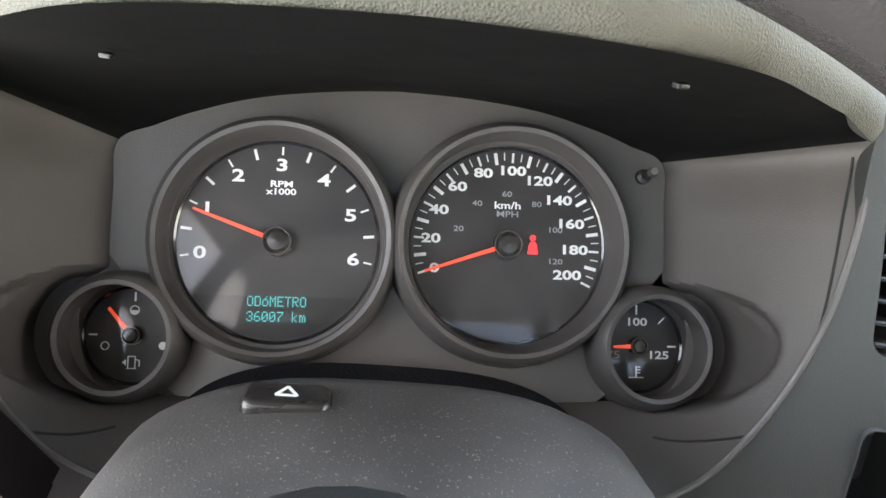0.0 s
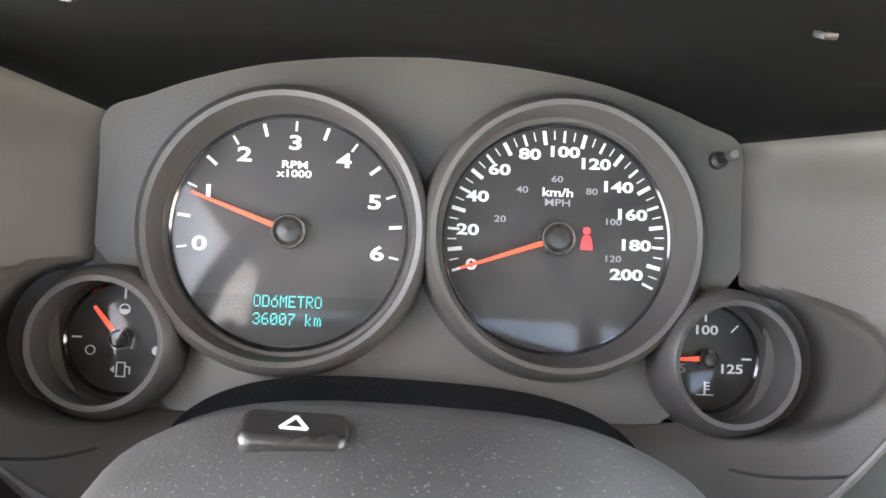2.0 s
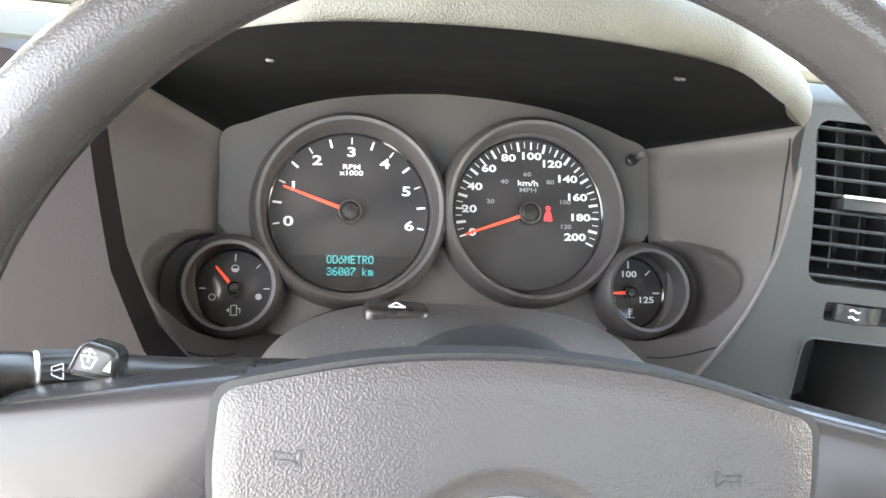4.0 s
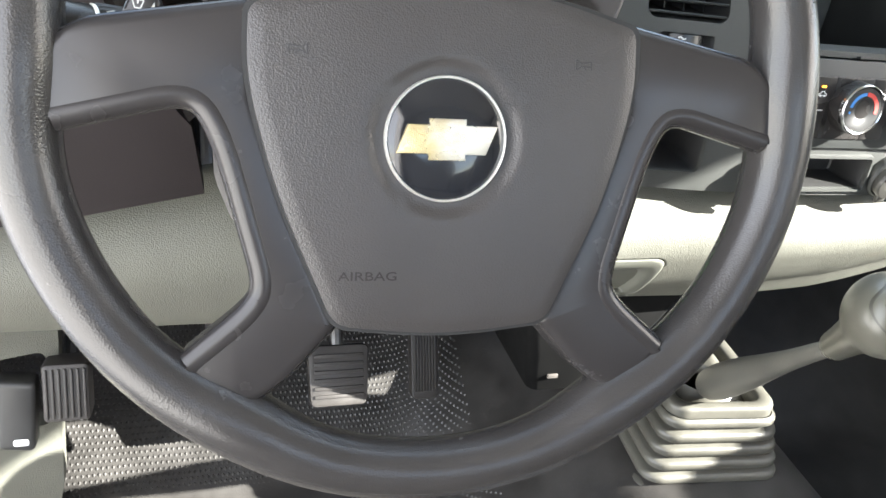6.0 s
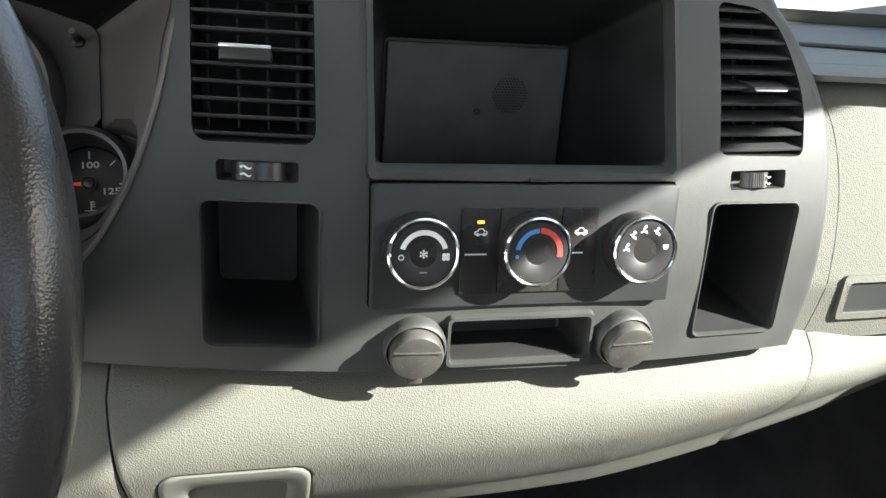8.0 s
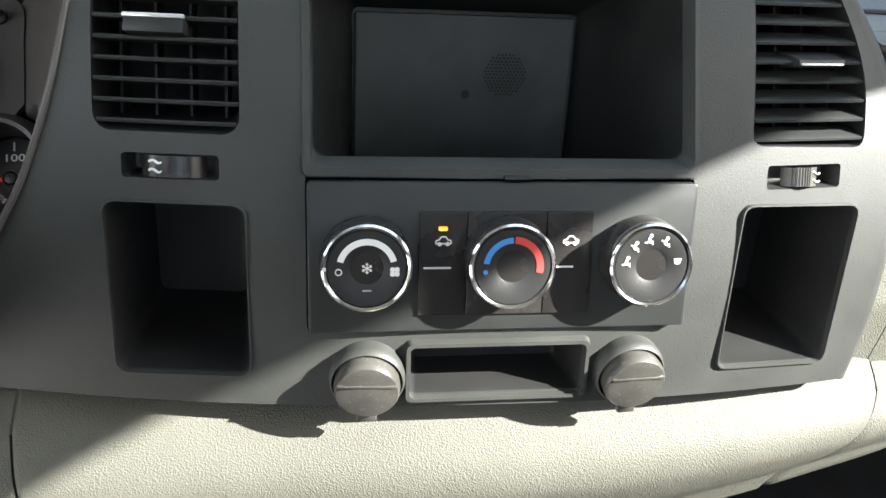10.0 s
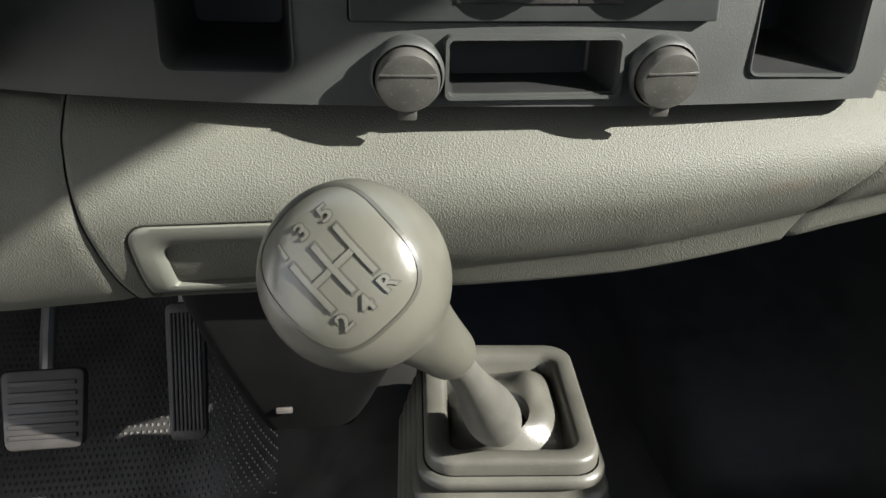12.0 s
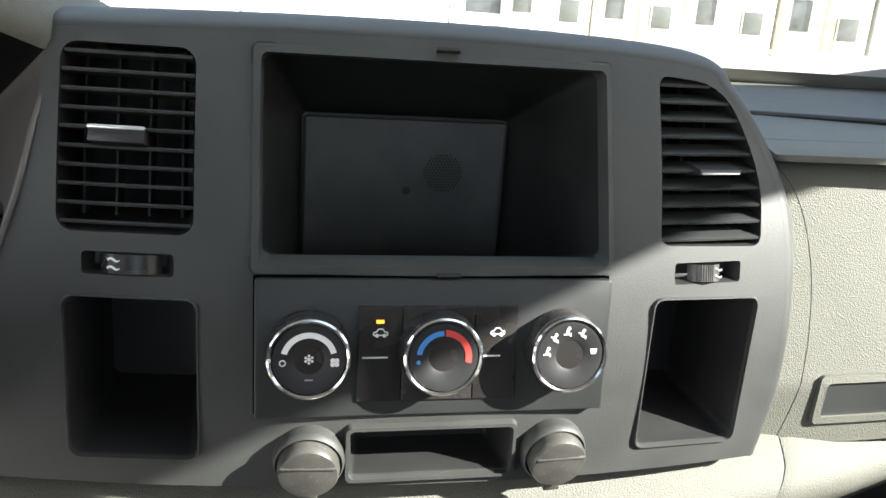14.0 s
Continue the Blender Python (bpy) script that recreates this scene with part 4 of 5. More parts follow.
# return wall from the driver's panel back to the binnacle
side_line = [(CX - x, y, z) for x, y, z in mouth if x > 0.10 and 1.226 < z < 1.384]
front_line = [(float(np.interp(z, (1.180, 1.225, 1.262, 1.300, 1.345, 1.384), (-0.106, -0.113, -0.145, -0.161, -0.171, -0.179))), float(DASH_SMOOTH(z)) - 0.0105, z) for x, y, z in side_line]
part("return_wall", loft([front_line, side_line], closed=False), TAUPE, dashboard, "taupe plastic edge beside the binnacle")

# ---- instrument cluster ----
cluster = thing("instrument_cluster", "four-gauge instrument cluster with black dials and taupe rings", "instrument cluster", CLUSTER)
GX = 0.0590
DROP = -0.008
arc = [(PODS[1][0] + 0.0285 * math.cos(radians(a)), PODS[1][1] + 0.0285 * math.sin(radians(a))) for a in range(232, 84, -6)]
half = [p for p in face if p[0] < 0.105 and p[1] < 0] + arc + [p for p in face if p[1] > -0.012]
outline = half + [(-a, b) for a, b in half[-2:0:-1]]
HOLES = [circle(-GX, 0, 0.0525, 64), circle(GX, 0, 0.0525, 64)]
part("front_plate", plate(outline, HOLES, lambda a, b: Vector((a, b, 0.004)), 0.006, back=(0, 0, -1)), TAUPE, cluster)

part("backing", prism(rr(-0.160, -0.090, 0.160, 0.078, 0.02), -0.032, -0.028), BLACK, cluster)


def gauge(cx, cy, r_dial, r_ring, high, label, up=0.0):
    g = part("gauge", prism(circle(0, 0, r_dial + 0.001, 64), -0.004, -0.001), DIAL, cluster, label)
    g.location = (cx, cy, up)
    w = r_ring
    part("ring", lathe([(w + 0.003, 0.0), (w + 0.0016, high - 0.010), (w - 0.0002, high - 0.003), (w - 0.003, high), (w - 0.0052, high - 0.0008), (r_dial + 0.0028, 0.004), (r_dial + 0.0012, 0.0018), (r_dial, -0.001)], 96), RING, g)
    part("inner_ring", lathe([(r_dial + 0.0012, 0.0002), (r_dial + 0.0002, 0.0012), (r_dial - 0.0008, 0.0004), (r_dial - 0.0008, -0.001)], 96), PIANO, g)
    return g


def ticks(g, r1, marks):
    for a, ln, w in marks:
        c, s = math.cos(radians(a)), math.sin(radians(a))
        part("tick", bar((r1 - ln) * c, (r1 - ln) * s, r1 * c, r1 * s, w, -0.0009, -0.0005), PRINT, g)


def number(g, text, x, y, size, mat=PRINT, wide=1.35, name="numeral", z=-0.0006):
    part(name, letters(text, size, pose(x, y, z), 0.0001, wide, (0.00020 if size > 0.006 else 0.00010) if mat is PRINT else 0.00005), mat, g)


def needle(g, a, tail, tip, hub_r):
    c, s = math.cos(radians(a)), math.sin(radians(a))
    px, py = -s, c
    bmn = prism([(tail * c + 0.0011 * px, tail * s + 0.0011 * py), (tail * c - 0.0011 * px, tail * s - 0.0011 * py), (tip * c - 0.0006 * px, tip * s - 0.0006 * py), (tip * c + 0.0006 * px, tip * s + 0.0006 * py)], 0.003, 0.0042)
    part("needle", bmn, NEEDLE, g, "bright red needle")
    part("hub", lathe([(hub_r, -0.001), (hub_r, 0.004), (hub_r * 0.93, 0.0052), (hub_r * 0.86, 0.0052), (hub_r * 0.82, 0.0044), (hub_r * 0.6, 0.0060), (0, 0.0066)]), SATIN, g, "black domed hub")
    part("hub_ring", lathe([(hub_r * 0.98, 0.0046), (hub_r * 0.92, 0.0056), (hub_r * 0.84, 0.0050)]), TAUPE, g)


# tachometer
R = 0.0505
tach = gauge(-GX, -0.001, R, 0.0592, 0.023, "tachometer dial reading about nine hundred")
A0, A1 = 190.0, -12.0
marks = []
for k in range(13):
    a = A0 + (A1 - A0) * k / 12
    marks.append((a, 0.0055 if k % 2 else 0.0042, 0.0014 if k % 2 else 0.0009))
ticks(tach, R - 0.0022, marks)
for k in range(7):
    a = radians(A0 + (A1 - A0) * k / 6)
    number(tach, str(k), (R - 0.0118) * math.cos(a), (R - 0.0118) * math.sin(a), 0.0086, wide=1.5)
number(tach, "RPM", 0.0008, 0.0292, 0.0044, wide=1.4)
number(tach, "x1000", 0.0008, 0.0253, 0.0044, wide=1.35)
needle(tach, 160.0, 0.006, 0.044, 0.0075)
disp = part("display", prism([(-0.0405, -0.0275), (-0.040, -0.0275), (0.040, -0.0275), (0.0405, -0.0275), (0.030, -0.040), (0.015, -0.047), (0, -0.0492), (-0.015, -0.047), (-0.030, -0.040)], -0.0009, -0.0006), SCREEN, tach, "odometer display window")
DOTS = {"O": "0e11111111110e", "D": "1e11111111111e", "ó": "02040e1111110e", "M": "111b1515111111", "E": "1f10101e10101f", "T": "1f040404040404", "R": "1e11111e141211",
        "3": "0e11010601110e", "6": "0608101e11110e", "0": "0e11131519110e", "7": "1f010204080808", "k": "10101214181412", "m": "00001a15151515"}


def dot_line(text, cx, cy, pitch=0.00062):
    """A row of dot-matrix characters, five dots by seven."""
    bmd_ = bmesh.new()
    half_ = pitch * 0.44
    for n_, ch in enumerate(text):
        rows_ = DOTS.get(ch, "00" * 7)
        for ry in range(7):
            bits = int(rows_[2 * ry:2 * ry + 2], 16)
            for rx in range(5):
                if bits >> (4 - rx) & 1:
                    x, y = cx + (n_ * 6 + rx - len(text) * 3 + 0.5) * pitch, cy + (3 - ry) * pitch * 1.18
                    vs_ = [bmd_.verts.new((x + a * half_, y + b * half_ * 1.18, -0.0004)) for a, b in ((-1, -1), (1, -1), (1, 1), (-1, 1))]
                    bmd_.faces.new(vs_)
    part("display_text", bmd_, TEAL, disp)


dot_line("ODóMETRO", 0.001, -0.0300)
dot_line("36007 km", 0.001, -0.0376)

# speedometer
speedo = gauge(GX - 0.0015, 0.001, R, 0.0598, 0.023, "speedometer dial in kilometres and miles, at rest")
A0, A1 = 199.0, -25.0
marks = []
for k in range(41):
    a = A0 + (A1 - A0) * k / 40
    marks.append((a, 0.0062, 0.0017) if k % 4 == 2 else ((a, 0.0052, 0.0011) if k % 4 == 0 else (a, 0.0040, 0.0005)))
ticks(speedo, R - 0.0022, marks)
for k in range(11):
    a = radians(A0 + (A1 - A0) * k / 10)
    r = (0.0395, 0.0395, 0.0395, 0.0395, 0.0392, 0.0387, 0.0375, 0.0358, 0.0352, 0.0352, 0.0350)[k]
    number(speedo, str(20 * k), r * math.cos(a), r * math.sin(a), 0.0066, wide=1.5)
number(speedo, "km/h", 0, 0.0205, 0.0052, PRINT)
number(speedo, "MPH", 0, 0.0160, 0.0044, PRINT_DIM)
for v in (20, 40, 60, 80, 100, 120):
    a = radians(A0 + (A1 - A0) * v * 1.609 / 200)
    number(speedo, str(v), 0.0265 * math.cos(a), 0.0265 * math.sin(a), 0.0040, PRINT_DIM)
needle(speedo, 199.0, 0.006, 0.045, 0.0075)
bmb = prism(circle(0.0135, 0.0042, 0.0016, 16), -0.0008, -0.0003)
prism([(0.0108, -0.0042), (0.0162, -0.0042), (0.0156, 0.0006), (0.0146, 0.0022), (0.0124, 0.0022), (0.0114, 0.0006)], -0.0008, -0.0003, bm=bmb)
part("warning_light", bmb, LAMP_RED, speedo, "lit red seat belt warning")

# fuel and temperature
fuel = gauge(PODS[0][0], PODS[0][1], 0.0240, 0.0295, 0.034, "fuel gauge below half", DROP)
ticks(fuel, 0.0215, [(90, 0.0045, 0.0009), (45, 0.0035, 0.0005), (180, 0.004, 0.0007), (0, 0.004, 0.0007)])
needle(fuel, 130, 0.004, 0.0175, 0.0047)
bmf = arc_band(0.0019, 0.0024, 0, 359, -0.0009, -0.0004, cx=0.0, cy=0.0125)
part("half_icon", bmf, PRINT, fuel)
part("half_icon_fill", prism(circle(0.0, 0.0125, 0.0019, 16, 180, 360), -0.0009, -0.0004), PRINT, fuel)
part("empty_icon", arc_band(0.0017, 0.0021, 0, 359, -0.0009, -0.0004, cx=-0.0135, cy=-0.0055), PRINT, fuel)
part("full_icon", prism(circle(0.0145, -0.005, 0.0020, 16), -0.0009, -0.0004), PRINT, fuel)
bmf = bmesh.new()
for a, b, c, d in ((-0.002, -0.0165, -0.002, -0.0105), (0.0015, -0.0165, 0.0015, -0.0105), (-0.002, -0.0105, 0.0015, -0.0105), (-0.0025, -0.0165, 0.002, -0.0165), (0.0015, -0.012, 0.0035, -0.0125), (0.0035, -0.0125, 0.0035, -0.0155)):
    bar(a, b, c, d, 0.0005, -0.0009, -0.0004, bmf)
prism([(-0.0048, -0.0135), (-0.003, -0.012), (-0.003, -0.015)], -0.0009, -0.0004, bm=bmf)
part("pump_icon", bmf, PRINT, fuel)
temp = gauge(PODS[1][0], PODS[1][1], 0.0240, 0.0295, 0.034, "coolant temperature gauge in degrees", DROP)
ticks(temp, 0.0215, [(90, 0.005, 0.0009), (45, 0.0045, 0.0006), (0, 0.0045, 0.0009), (135, 0.003, 0.0005)])
number(temp, "100", 0.0, 0.0125, 0.0058)
number(temp, "125", 0.0120, -0.0048, 0.0058)
number(temp, "75", -0.0125, -0.0050, 0.0058, PRINT_DIM)
needle(temp, 182, 0.004, 0.0135, 0.0047)
bmf = bmesh.new()
bar(0, -0.0165, 0, -0.0105, 0.0008, -0.0009, -0.0004, bmf)
for d in (0, 0.0015, 0.003):
    bar(0.0, -0.0110 - d, 0.0022, -0.0110 - d, 0.0005, -0.0009, -0.0004, bmf)
bar(-0.004, -0.0165, 0.004, -0.0165, 0.0005, -0.0009, -0.0004, bmf)
part("coolant_icon", bmf, PRINT, temp)
for g, r in ((tach, R), (speedo, R), (fuel, 0.0235), (temp, 0.0235)):
    lens = part("lens", lathe([(r + 0.001, 0.0072), (r * 0.7, 0.0088), (r * 0.35, 0.0096), (0, 0.0098)], 64), LENS, g, "clear smudged lens")
    lens.visible_shadow = False
stud = part("reset_stud", lathe([(0.0040, 0.0), (0.0038, 0.004), (0.0018, 0.005), (0.0018, 0.016)], 20), BLACK, cluster)
stud.location = (0.1275, 0.0385, 0.003)
part("tip", lathe([(0.0017, 0.014), (0.0022, 0.0145), (0.0022, 0.0185), (0.0018, 0.0192), (0, 0.0192)], 20), STEEL, stud, "grey button tip")

# ---- steering column ----
column = thing("steering_column", "dusty black steering column shroud", "steering column")
rings = []
for k, (y, w, zt, zb) in enumerate(((0.400, 0.085, 1.205, 1.14), (0.345, 0.095, 1.222, 1.14), (0.310, 0.102, 1.262, 1.15), (0.298, 0.105, 1.280, 1.155), (0.280, 0.109, 1.289, 1.16), (0.25, 0.112, 1.292, 1.165), (0.21, 0.113, 1.288, 1.175), (0.165, 0.108, 1.277, 1.185), (0.155, 0.098, 1.268, 1.195))):
    ring = []
    for j in range(48):
        a = 2 * math.pi * j / 48
        c, s = math.cos(a), math.sin(a)
        e = 2 / 3.0
        ring.append((0.012 + w * math.copysign(abs(c) ** e, c), y, (zt + zb) / 2 + (zt - zb) / 2 * math.copysign(abs(s) ** (0.9 if s > 0 else e), s)))
    rings.append(ring)
part("shroud", loft(rings, cap0=True, cap1=True), SHROUD, column, "textured dusty shroud", 60)
# near-black sheet that stands for the shade in the gap round the column
gap_sheet = []
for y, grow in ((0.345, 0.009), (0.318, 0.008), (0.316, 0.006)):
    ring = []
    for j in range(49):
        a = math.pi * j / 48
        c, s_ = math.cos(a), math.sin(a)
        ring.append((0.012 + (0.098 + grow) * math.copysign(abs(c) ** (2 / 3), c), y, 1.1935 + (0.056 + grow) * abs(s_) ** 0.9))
    gap_sheet.append(ring)
part("column_gap_sheet", loft(gap_sheet, closed=False), CARPET, column, "dark sheet in place of the shaded gap around the column")
hz = part("hazard_button", prism(rr(-0.0160, -0.0085, 0.0160, 0.0085, 0.005), 0.0, 0.0078, 0.003, 4), SATIN, column, "black hazard button with a white triangle")
hz.matrix_world = pose(-0.026, 0.266, 1.285, -4, 0, 0)
bmt = bmesh.new()
tri = [(-0.0038, -0.0026), (0.0038, -0.0026), (0, 0.0034)]
for i in range(3):
    bar(*tri[i - 1], *tri[i], 0.0010, 0.0076, 0.0082, bmt)
part("triangle_mark", bmt, PRINT, hz)

# ---- multifunction stalk ----
stalk = thing("column_stalk", "black turn signal and wiper stalk with white symbols", "column stalk", look((-0.0926, 0.180, 1.301), (-0.198, 0.136, 1.3185)) @ Matrix.Scale(0.877, 4))
part("stem", lathe([(0.007, 0.03), (0.0080, -0.02), (0.0092, -0.040), (0.0097, -0.0485)], 24), SATIN, stalk)
part("mark_band", lathe([(0.0096, -0.0485), (0.0101, -0.0490), (0.0103, -0.0555), (0.0099, -0.056)], 24), SATIN, stalk)
ridges = []
for k in range(72):
    a = 2 * math.pi * k / 72
    e = 1.05 if k % 3 == 0 else 1.0
    ridges.append([(r * e * math.cos(a), r * e * math.sin(a), z) for r, z in ((0.0095, -0.056), (0.0108, -0.0565), (0.0112, -0.066), (0.0112, -0.0735), (0.0104, -0.0745))])
ridges.append(ridges[0])
part("wiper_ring", loft(ridges, closed=False), BLACK, stalk, "ribbed wiper ring", 50)
part("bright_ring", lathe([(0.0106, -0.0742), (0.0113, -0.0748), (0.0113, -0.0758), (0.0106, -0.0764)], 24), BRIGHT, stalk)
part("grip", lathe([(0.0104, -0.076), (0.0110, -0.078), (0.0112, -0.094), (0.0106, -0.106), (0.008, -0.112), (0, -0.114)], 24), SATIN, stalk)
TO_EYE = stalk.matrix_world.inverted().to_3x3() @ Vector((0.1, -0.9, 0.42))
AROUND = math.degrees(math.atan2(TO_EYE.y, TO_EYE.x))


def on_stalk(r, turn, z, pieces, name):
    bmw = bmesh.new()
    for a, b, c, d, w in pieces:
        bar(a, b, c, d, w, 0.0, 0.0002, bmw)
    part(name, bmw, PRINT, stalk).matrix_local = Matrix.Rotation(radians(AROUND + turn), 4, "Z") @ pose(r, 0, z) @ Matrix(((0, 0, 1, 0), (0, 1, 0, 0), (-1, 0, 0, 0), (0, 0, 0, 1))) @ pose(0, 0, 0, 0, 0, 90)


on_stalk(0.0104, 14, -0.0525, ((-0.0015, 0.0025, 0.0015, 0.0025, 0.0010), (-0.0015, 0.0008, 0.0015, 0.0008, 0.0010), (-0.0013, -0.0025, 0.0013, -0.0025, 0.0014)), "speed_marks")
on_stalk(0.0114, -22, -0.0690, ((-0.003, 0.0018, 0.003, 0.0018, 0.0005), (-0.003, 0.0018, -0.0018, -0.002, 0.0005), (0.003, 0.0018, 0.0012, -0.002, 0.0005), (-0.0018, -0.002, 0.0012, -0.002, 0.0005), (0.0, -0.002, -0.0012, 0.0014, 0.0005)), "wiper_mark")
paddle = part("washer_paddle", prism(round_poly([(-0.0095, -0.007), (0.0095, -0.007), (0.0080, 0.0050), (-0.0060, 0.0065)], [0.002, 0.002, 0.004, 0.005], 6), -0.008, 0.003, 0.0025, 4), SATIN, stalk)
paddle.matrix_world = look((-0.1312, 0.1476, 1.3243), (-0.105, 0.41, 1.232), -6) @ Matrix.Scale(0.877, 4)
bmw = bmesh.new()
prism([(0.0038, -0.0030), (0.0066, -0.0034), (0.0060, 0.0012)], 0.0027, 0.0032, bm=bmw)
for a, b, c, d in ((-0.0045, 0.001, 0.001, 0.001), (-0.0045, 0.001, -0.0030, -0.003), (0.001, 0.001, -0.0003, -0.003), (-0.0030, -0.003, -0.0003, -0.003), (-0.0017, -0.001, -0.0017, 0.003), (-0.0038, 0.0024, -0.0017, 0.0036), (0.0003, 0.0024, -0.0017, 0.0036)):
    bar(a, b, c, d, 0.0006, 0.0027, 0.0032, bmw)
part("washer_mark", bmw, PRINT, paddle)

# ---- steering wheel ----
WHEEL = pose(-0.0020, 0.1085, 1.3007, 90 - 19.3, 0, -3.3) @ pose(0, 0, 0, 0, 0, 0.6)
wheel = thing("steering_wheel", "dark grained four-spoke steering wheel with a round emblem", "steering wheel", WHEEL)
RM, Rm = 0.1790, 0.0146
SPOKES = (3, 177, -122, -58)
rings = []
for k in range(160):
    a = 360.0 * k / 160
    bump_ = sum(math.exp(-(((a - s + 180) % 360 - 180) / 11.0) ** 2) for s in SPOKES)
    r = Rm * (1 + 0.16 * bump_)
    ra = RM - 0.0035 * bump_
    c, s = math.cos(radians(a)), math.sin(radians(a))
    rings.append([((ra + r * math.cos(b)) * c, (ra + r * math.cos(b)) * s, 1.08 * r * math.sin(b)) for b in [2 * math.pi * j / 28 for j in range(28)]])
rings.append(rings[0])
bmr = loft(rings)
bmesh.ops.remove_doubles(bmr, verts=bmr.verts, dist=1e-5)
part("rim", bmr, RIM, wheel, "grained vinyl rim", 80).location = (0.0005, 0, 0)
SP = [(0.080, 0.038), (0.153, 0.0245), (0.1685, 0.012), (0.1690, -0.0205), (0.1130, -0.0060), (0.1010, -0.0200), (0.0835, -0.0860), (0.0890, -0.0960), (0.1180, -0.1200), (0.0950, -0.1440), (0.0740, -0.1340), (0.0470, -0.1040), (0.070, -0.05), (0.085, 0.0)]
RAD = [0.004, 0.01, 0.01, 0.006, 0.016, 0.02, 0.012, 0.012, 0.006, 0.006, 0.02, 0.004, 0.004, 0.004]
for s in (1, -1):
    o = round_poly([(s * x, y) for x, y in SP], RAD, 6)
    if s < 0:
        o = o[::-1]
    part("spoke", prism(o, -0.016, 0.010, 0.006, 4), SPOKE, wheel, "smooth satin black twin-armed spoke")
    edge = round_poly([(0.1640, -0.0150), (0.1090, -0.0010), (0.0970, -0.0180), (0.0790, -0.0850), (0.0850, -0.0975), (0.1130, -0.1210)], [0.001, 0.016, 0.02, 0.012, 0.012, 0.001], 6)
    lip = [(s * x, y, 0.0044) for x, y in edge]
    part("spoke_lip", tube(lip, 0.0064, 18), SPOKE, wheel, "rolled lip round the spoke opening", 80)
PADO = round_poly([(-0.052, -0.104), (0.0, -0.1095), (0.052, -0.104), (0.078, -0.045), (0.0915, 0.004), (0.0905, 0.0345), (0.045, 0.0455), (0.0, 0.0485), (-0.045, 0.0455), (-0.0905, 0.0345), (-0.0915, 0.004), (-0.078, -0.045)],
                  [0.008, 0.03, 0.008, 0.02, 0.02, 0.006, 0.02, 0.02, 0.02, 0.006, 0.02, 0.02], 6)
PADO = [(x * 0.975, y) for x, y in PADO]
PC = Vector((0, -0.026))
EMB = (-0.003, -0.0188)


def pad_z(x, y):
    d = max(0.0, 1 - (x / 0.105) ** 2 - ((y + 0.028) / 0.098) ** 2)
    z = 0.0115 + 0.0055 * d
    r = math.hypot(x - EMB[0], y - EMB[1])
    return z - 0.0024 * max(0.0, 1 - max(0.0, r - 0.0310) / 0.0045)


rings = [[(x, y, -0.004) for x, y in PADO]]
for k in range(1, 41):
    t = 1 - k / 40
    e = 1.0 if k > 2 else 0.0
    ring = []
    for x, y in PADO:
        px, py = PC.x + (x - PC.x) * (t if k > 2 else 1 - k * 0.006), PC.y + (y - PC.y) * (t if k > 2 else 1 - k * 0.006)
        z = pad_z(px, py)
        if k == 1:
            z -= 0.0035
        elif k == 2:
            z -= 0.0010
        ring.append((px, py, z))
    rings.append(ring)
bmp = loft(rings)
bmesh.ops.remove_doubles(bmp, verts=bmp.verts, dist=1e-5)
part("airbag_pad", bmp, PAD, wheel, "grained dark airbag cover", 60)
part("pad_gap", prism([(PC.x + (x - PC.x) * 1.013, PC.y + (y - PC.y) * 1.012) for x, y in PADO], -0.005, 0.0103), SMOKE, wheel)
emb = part("emblem_disc", lathe([(0.0295, 0.004), (0.0295, 0.0148), (0.0285, 0.0155), (0.015, 0.0166), (0, 0.0170)], 64), PIANO, wheel, "glossy black round emblem")
emb.location, emb.scale = (EMB[0], EMB[1], 0), (0.925, 0.925, 1.0)
part("emblem_ring", lathe([(0.0284, 0.0150), (0.0287, 0.0164), (0.0294, 0.0166), (0.0299, 0.0158), (0.0299, 0.0135)], 64), BRIGHT, emb, "bright ring")
K = 0.0245
BOW = [(-1.0, -0.28), (-0.36, -0.28), (-0.36, -0.40), (0.36, -0.40), (0.36, -0.28), (0.78, -0.28), (1.0, 0.28), (0.36, 0.28), (0.36, 0.40), (-0.36, 0.40), (-0.36, 0.28), (-0.78, 0.28)]
part("emblem_bar", prism([(x * K, y * K) for x, y in BOW], 0.0145, 0.0186, 0.0008), GOLD, emb, "gold metal emblem with a pale reflection painted on one half")


def on_pad(bmx, name, mat):
    for v in bmx.verts:
        v.co.z += pad_z(v.co.x, v.co.y)
    part(name, bmx, mat, wheel)


for cx, s in ((-0.068, 1), (0.0610, -1)):
    bmh = bmesh.new()
    for a, b, c, d in ((-0.004, 0.002, 0.003, 0.001), (0.003, 0.001, 0.006, 0.003), (0.006, 0.003, 0.006, -0.003), (0.006, -0.003, 0.003, -0.001), (0.003, -0.001, -0.004, -0.001), (-0.004, 0.002, -0.004, -0.003), (0.001, -0.001, -0.001, -0.003)):
        bar(cx + s * a * 0.75, 0.0165 + b * 0.75, cx + s * c * 0.75, 0.0165 + d * 0.75, 0.0006, -0.0001, 0.0003, bmh)
    on_pad(bmh, "horn_mark", BLACK)
on_pad(letters("AIRBAG", 0.0056, pose(-0.036, -0.0800, 0), 0.0003, 1.35), "airbag_lettering", RIM)
part("hub", lathe([(0.045, -0.02), (0.05, -0.05), (0.045, -0.06)], 32), BLACK, wheel)

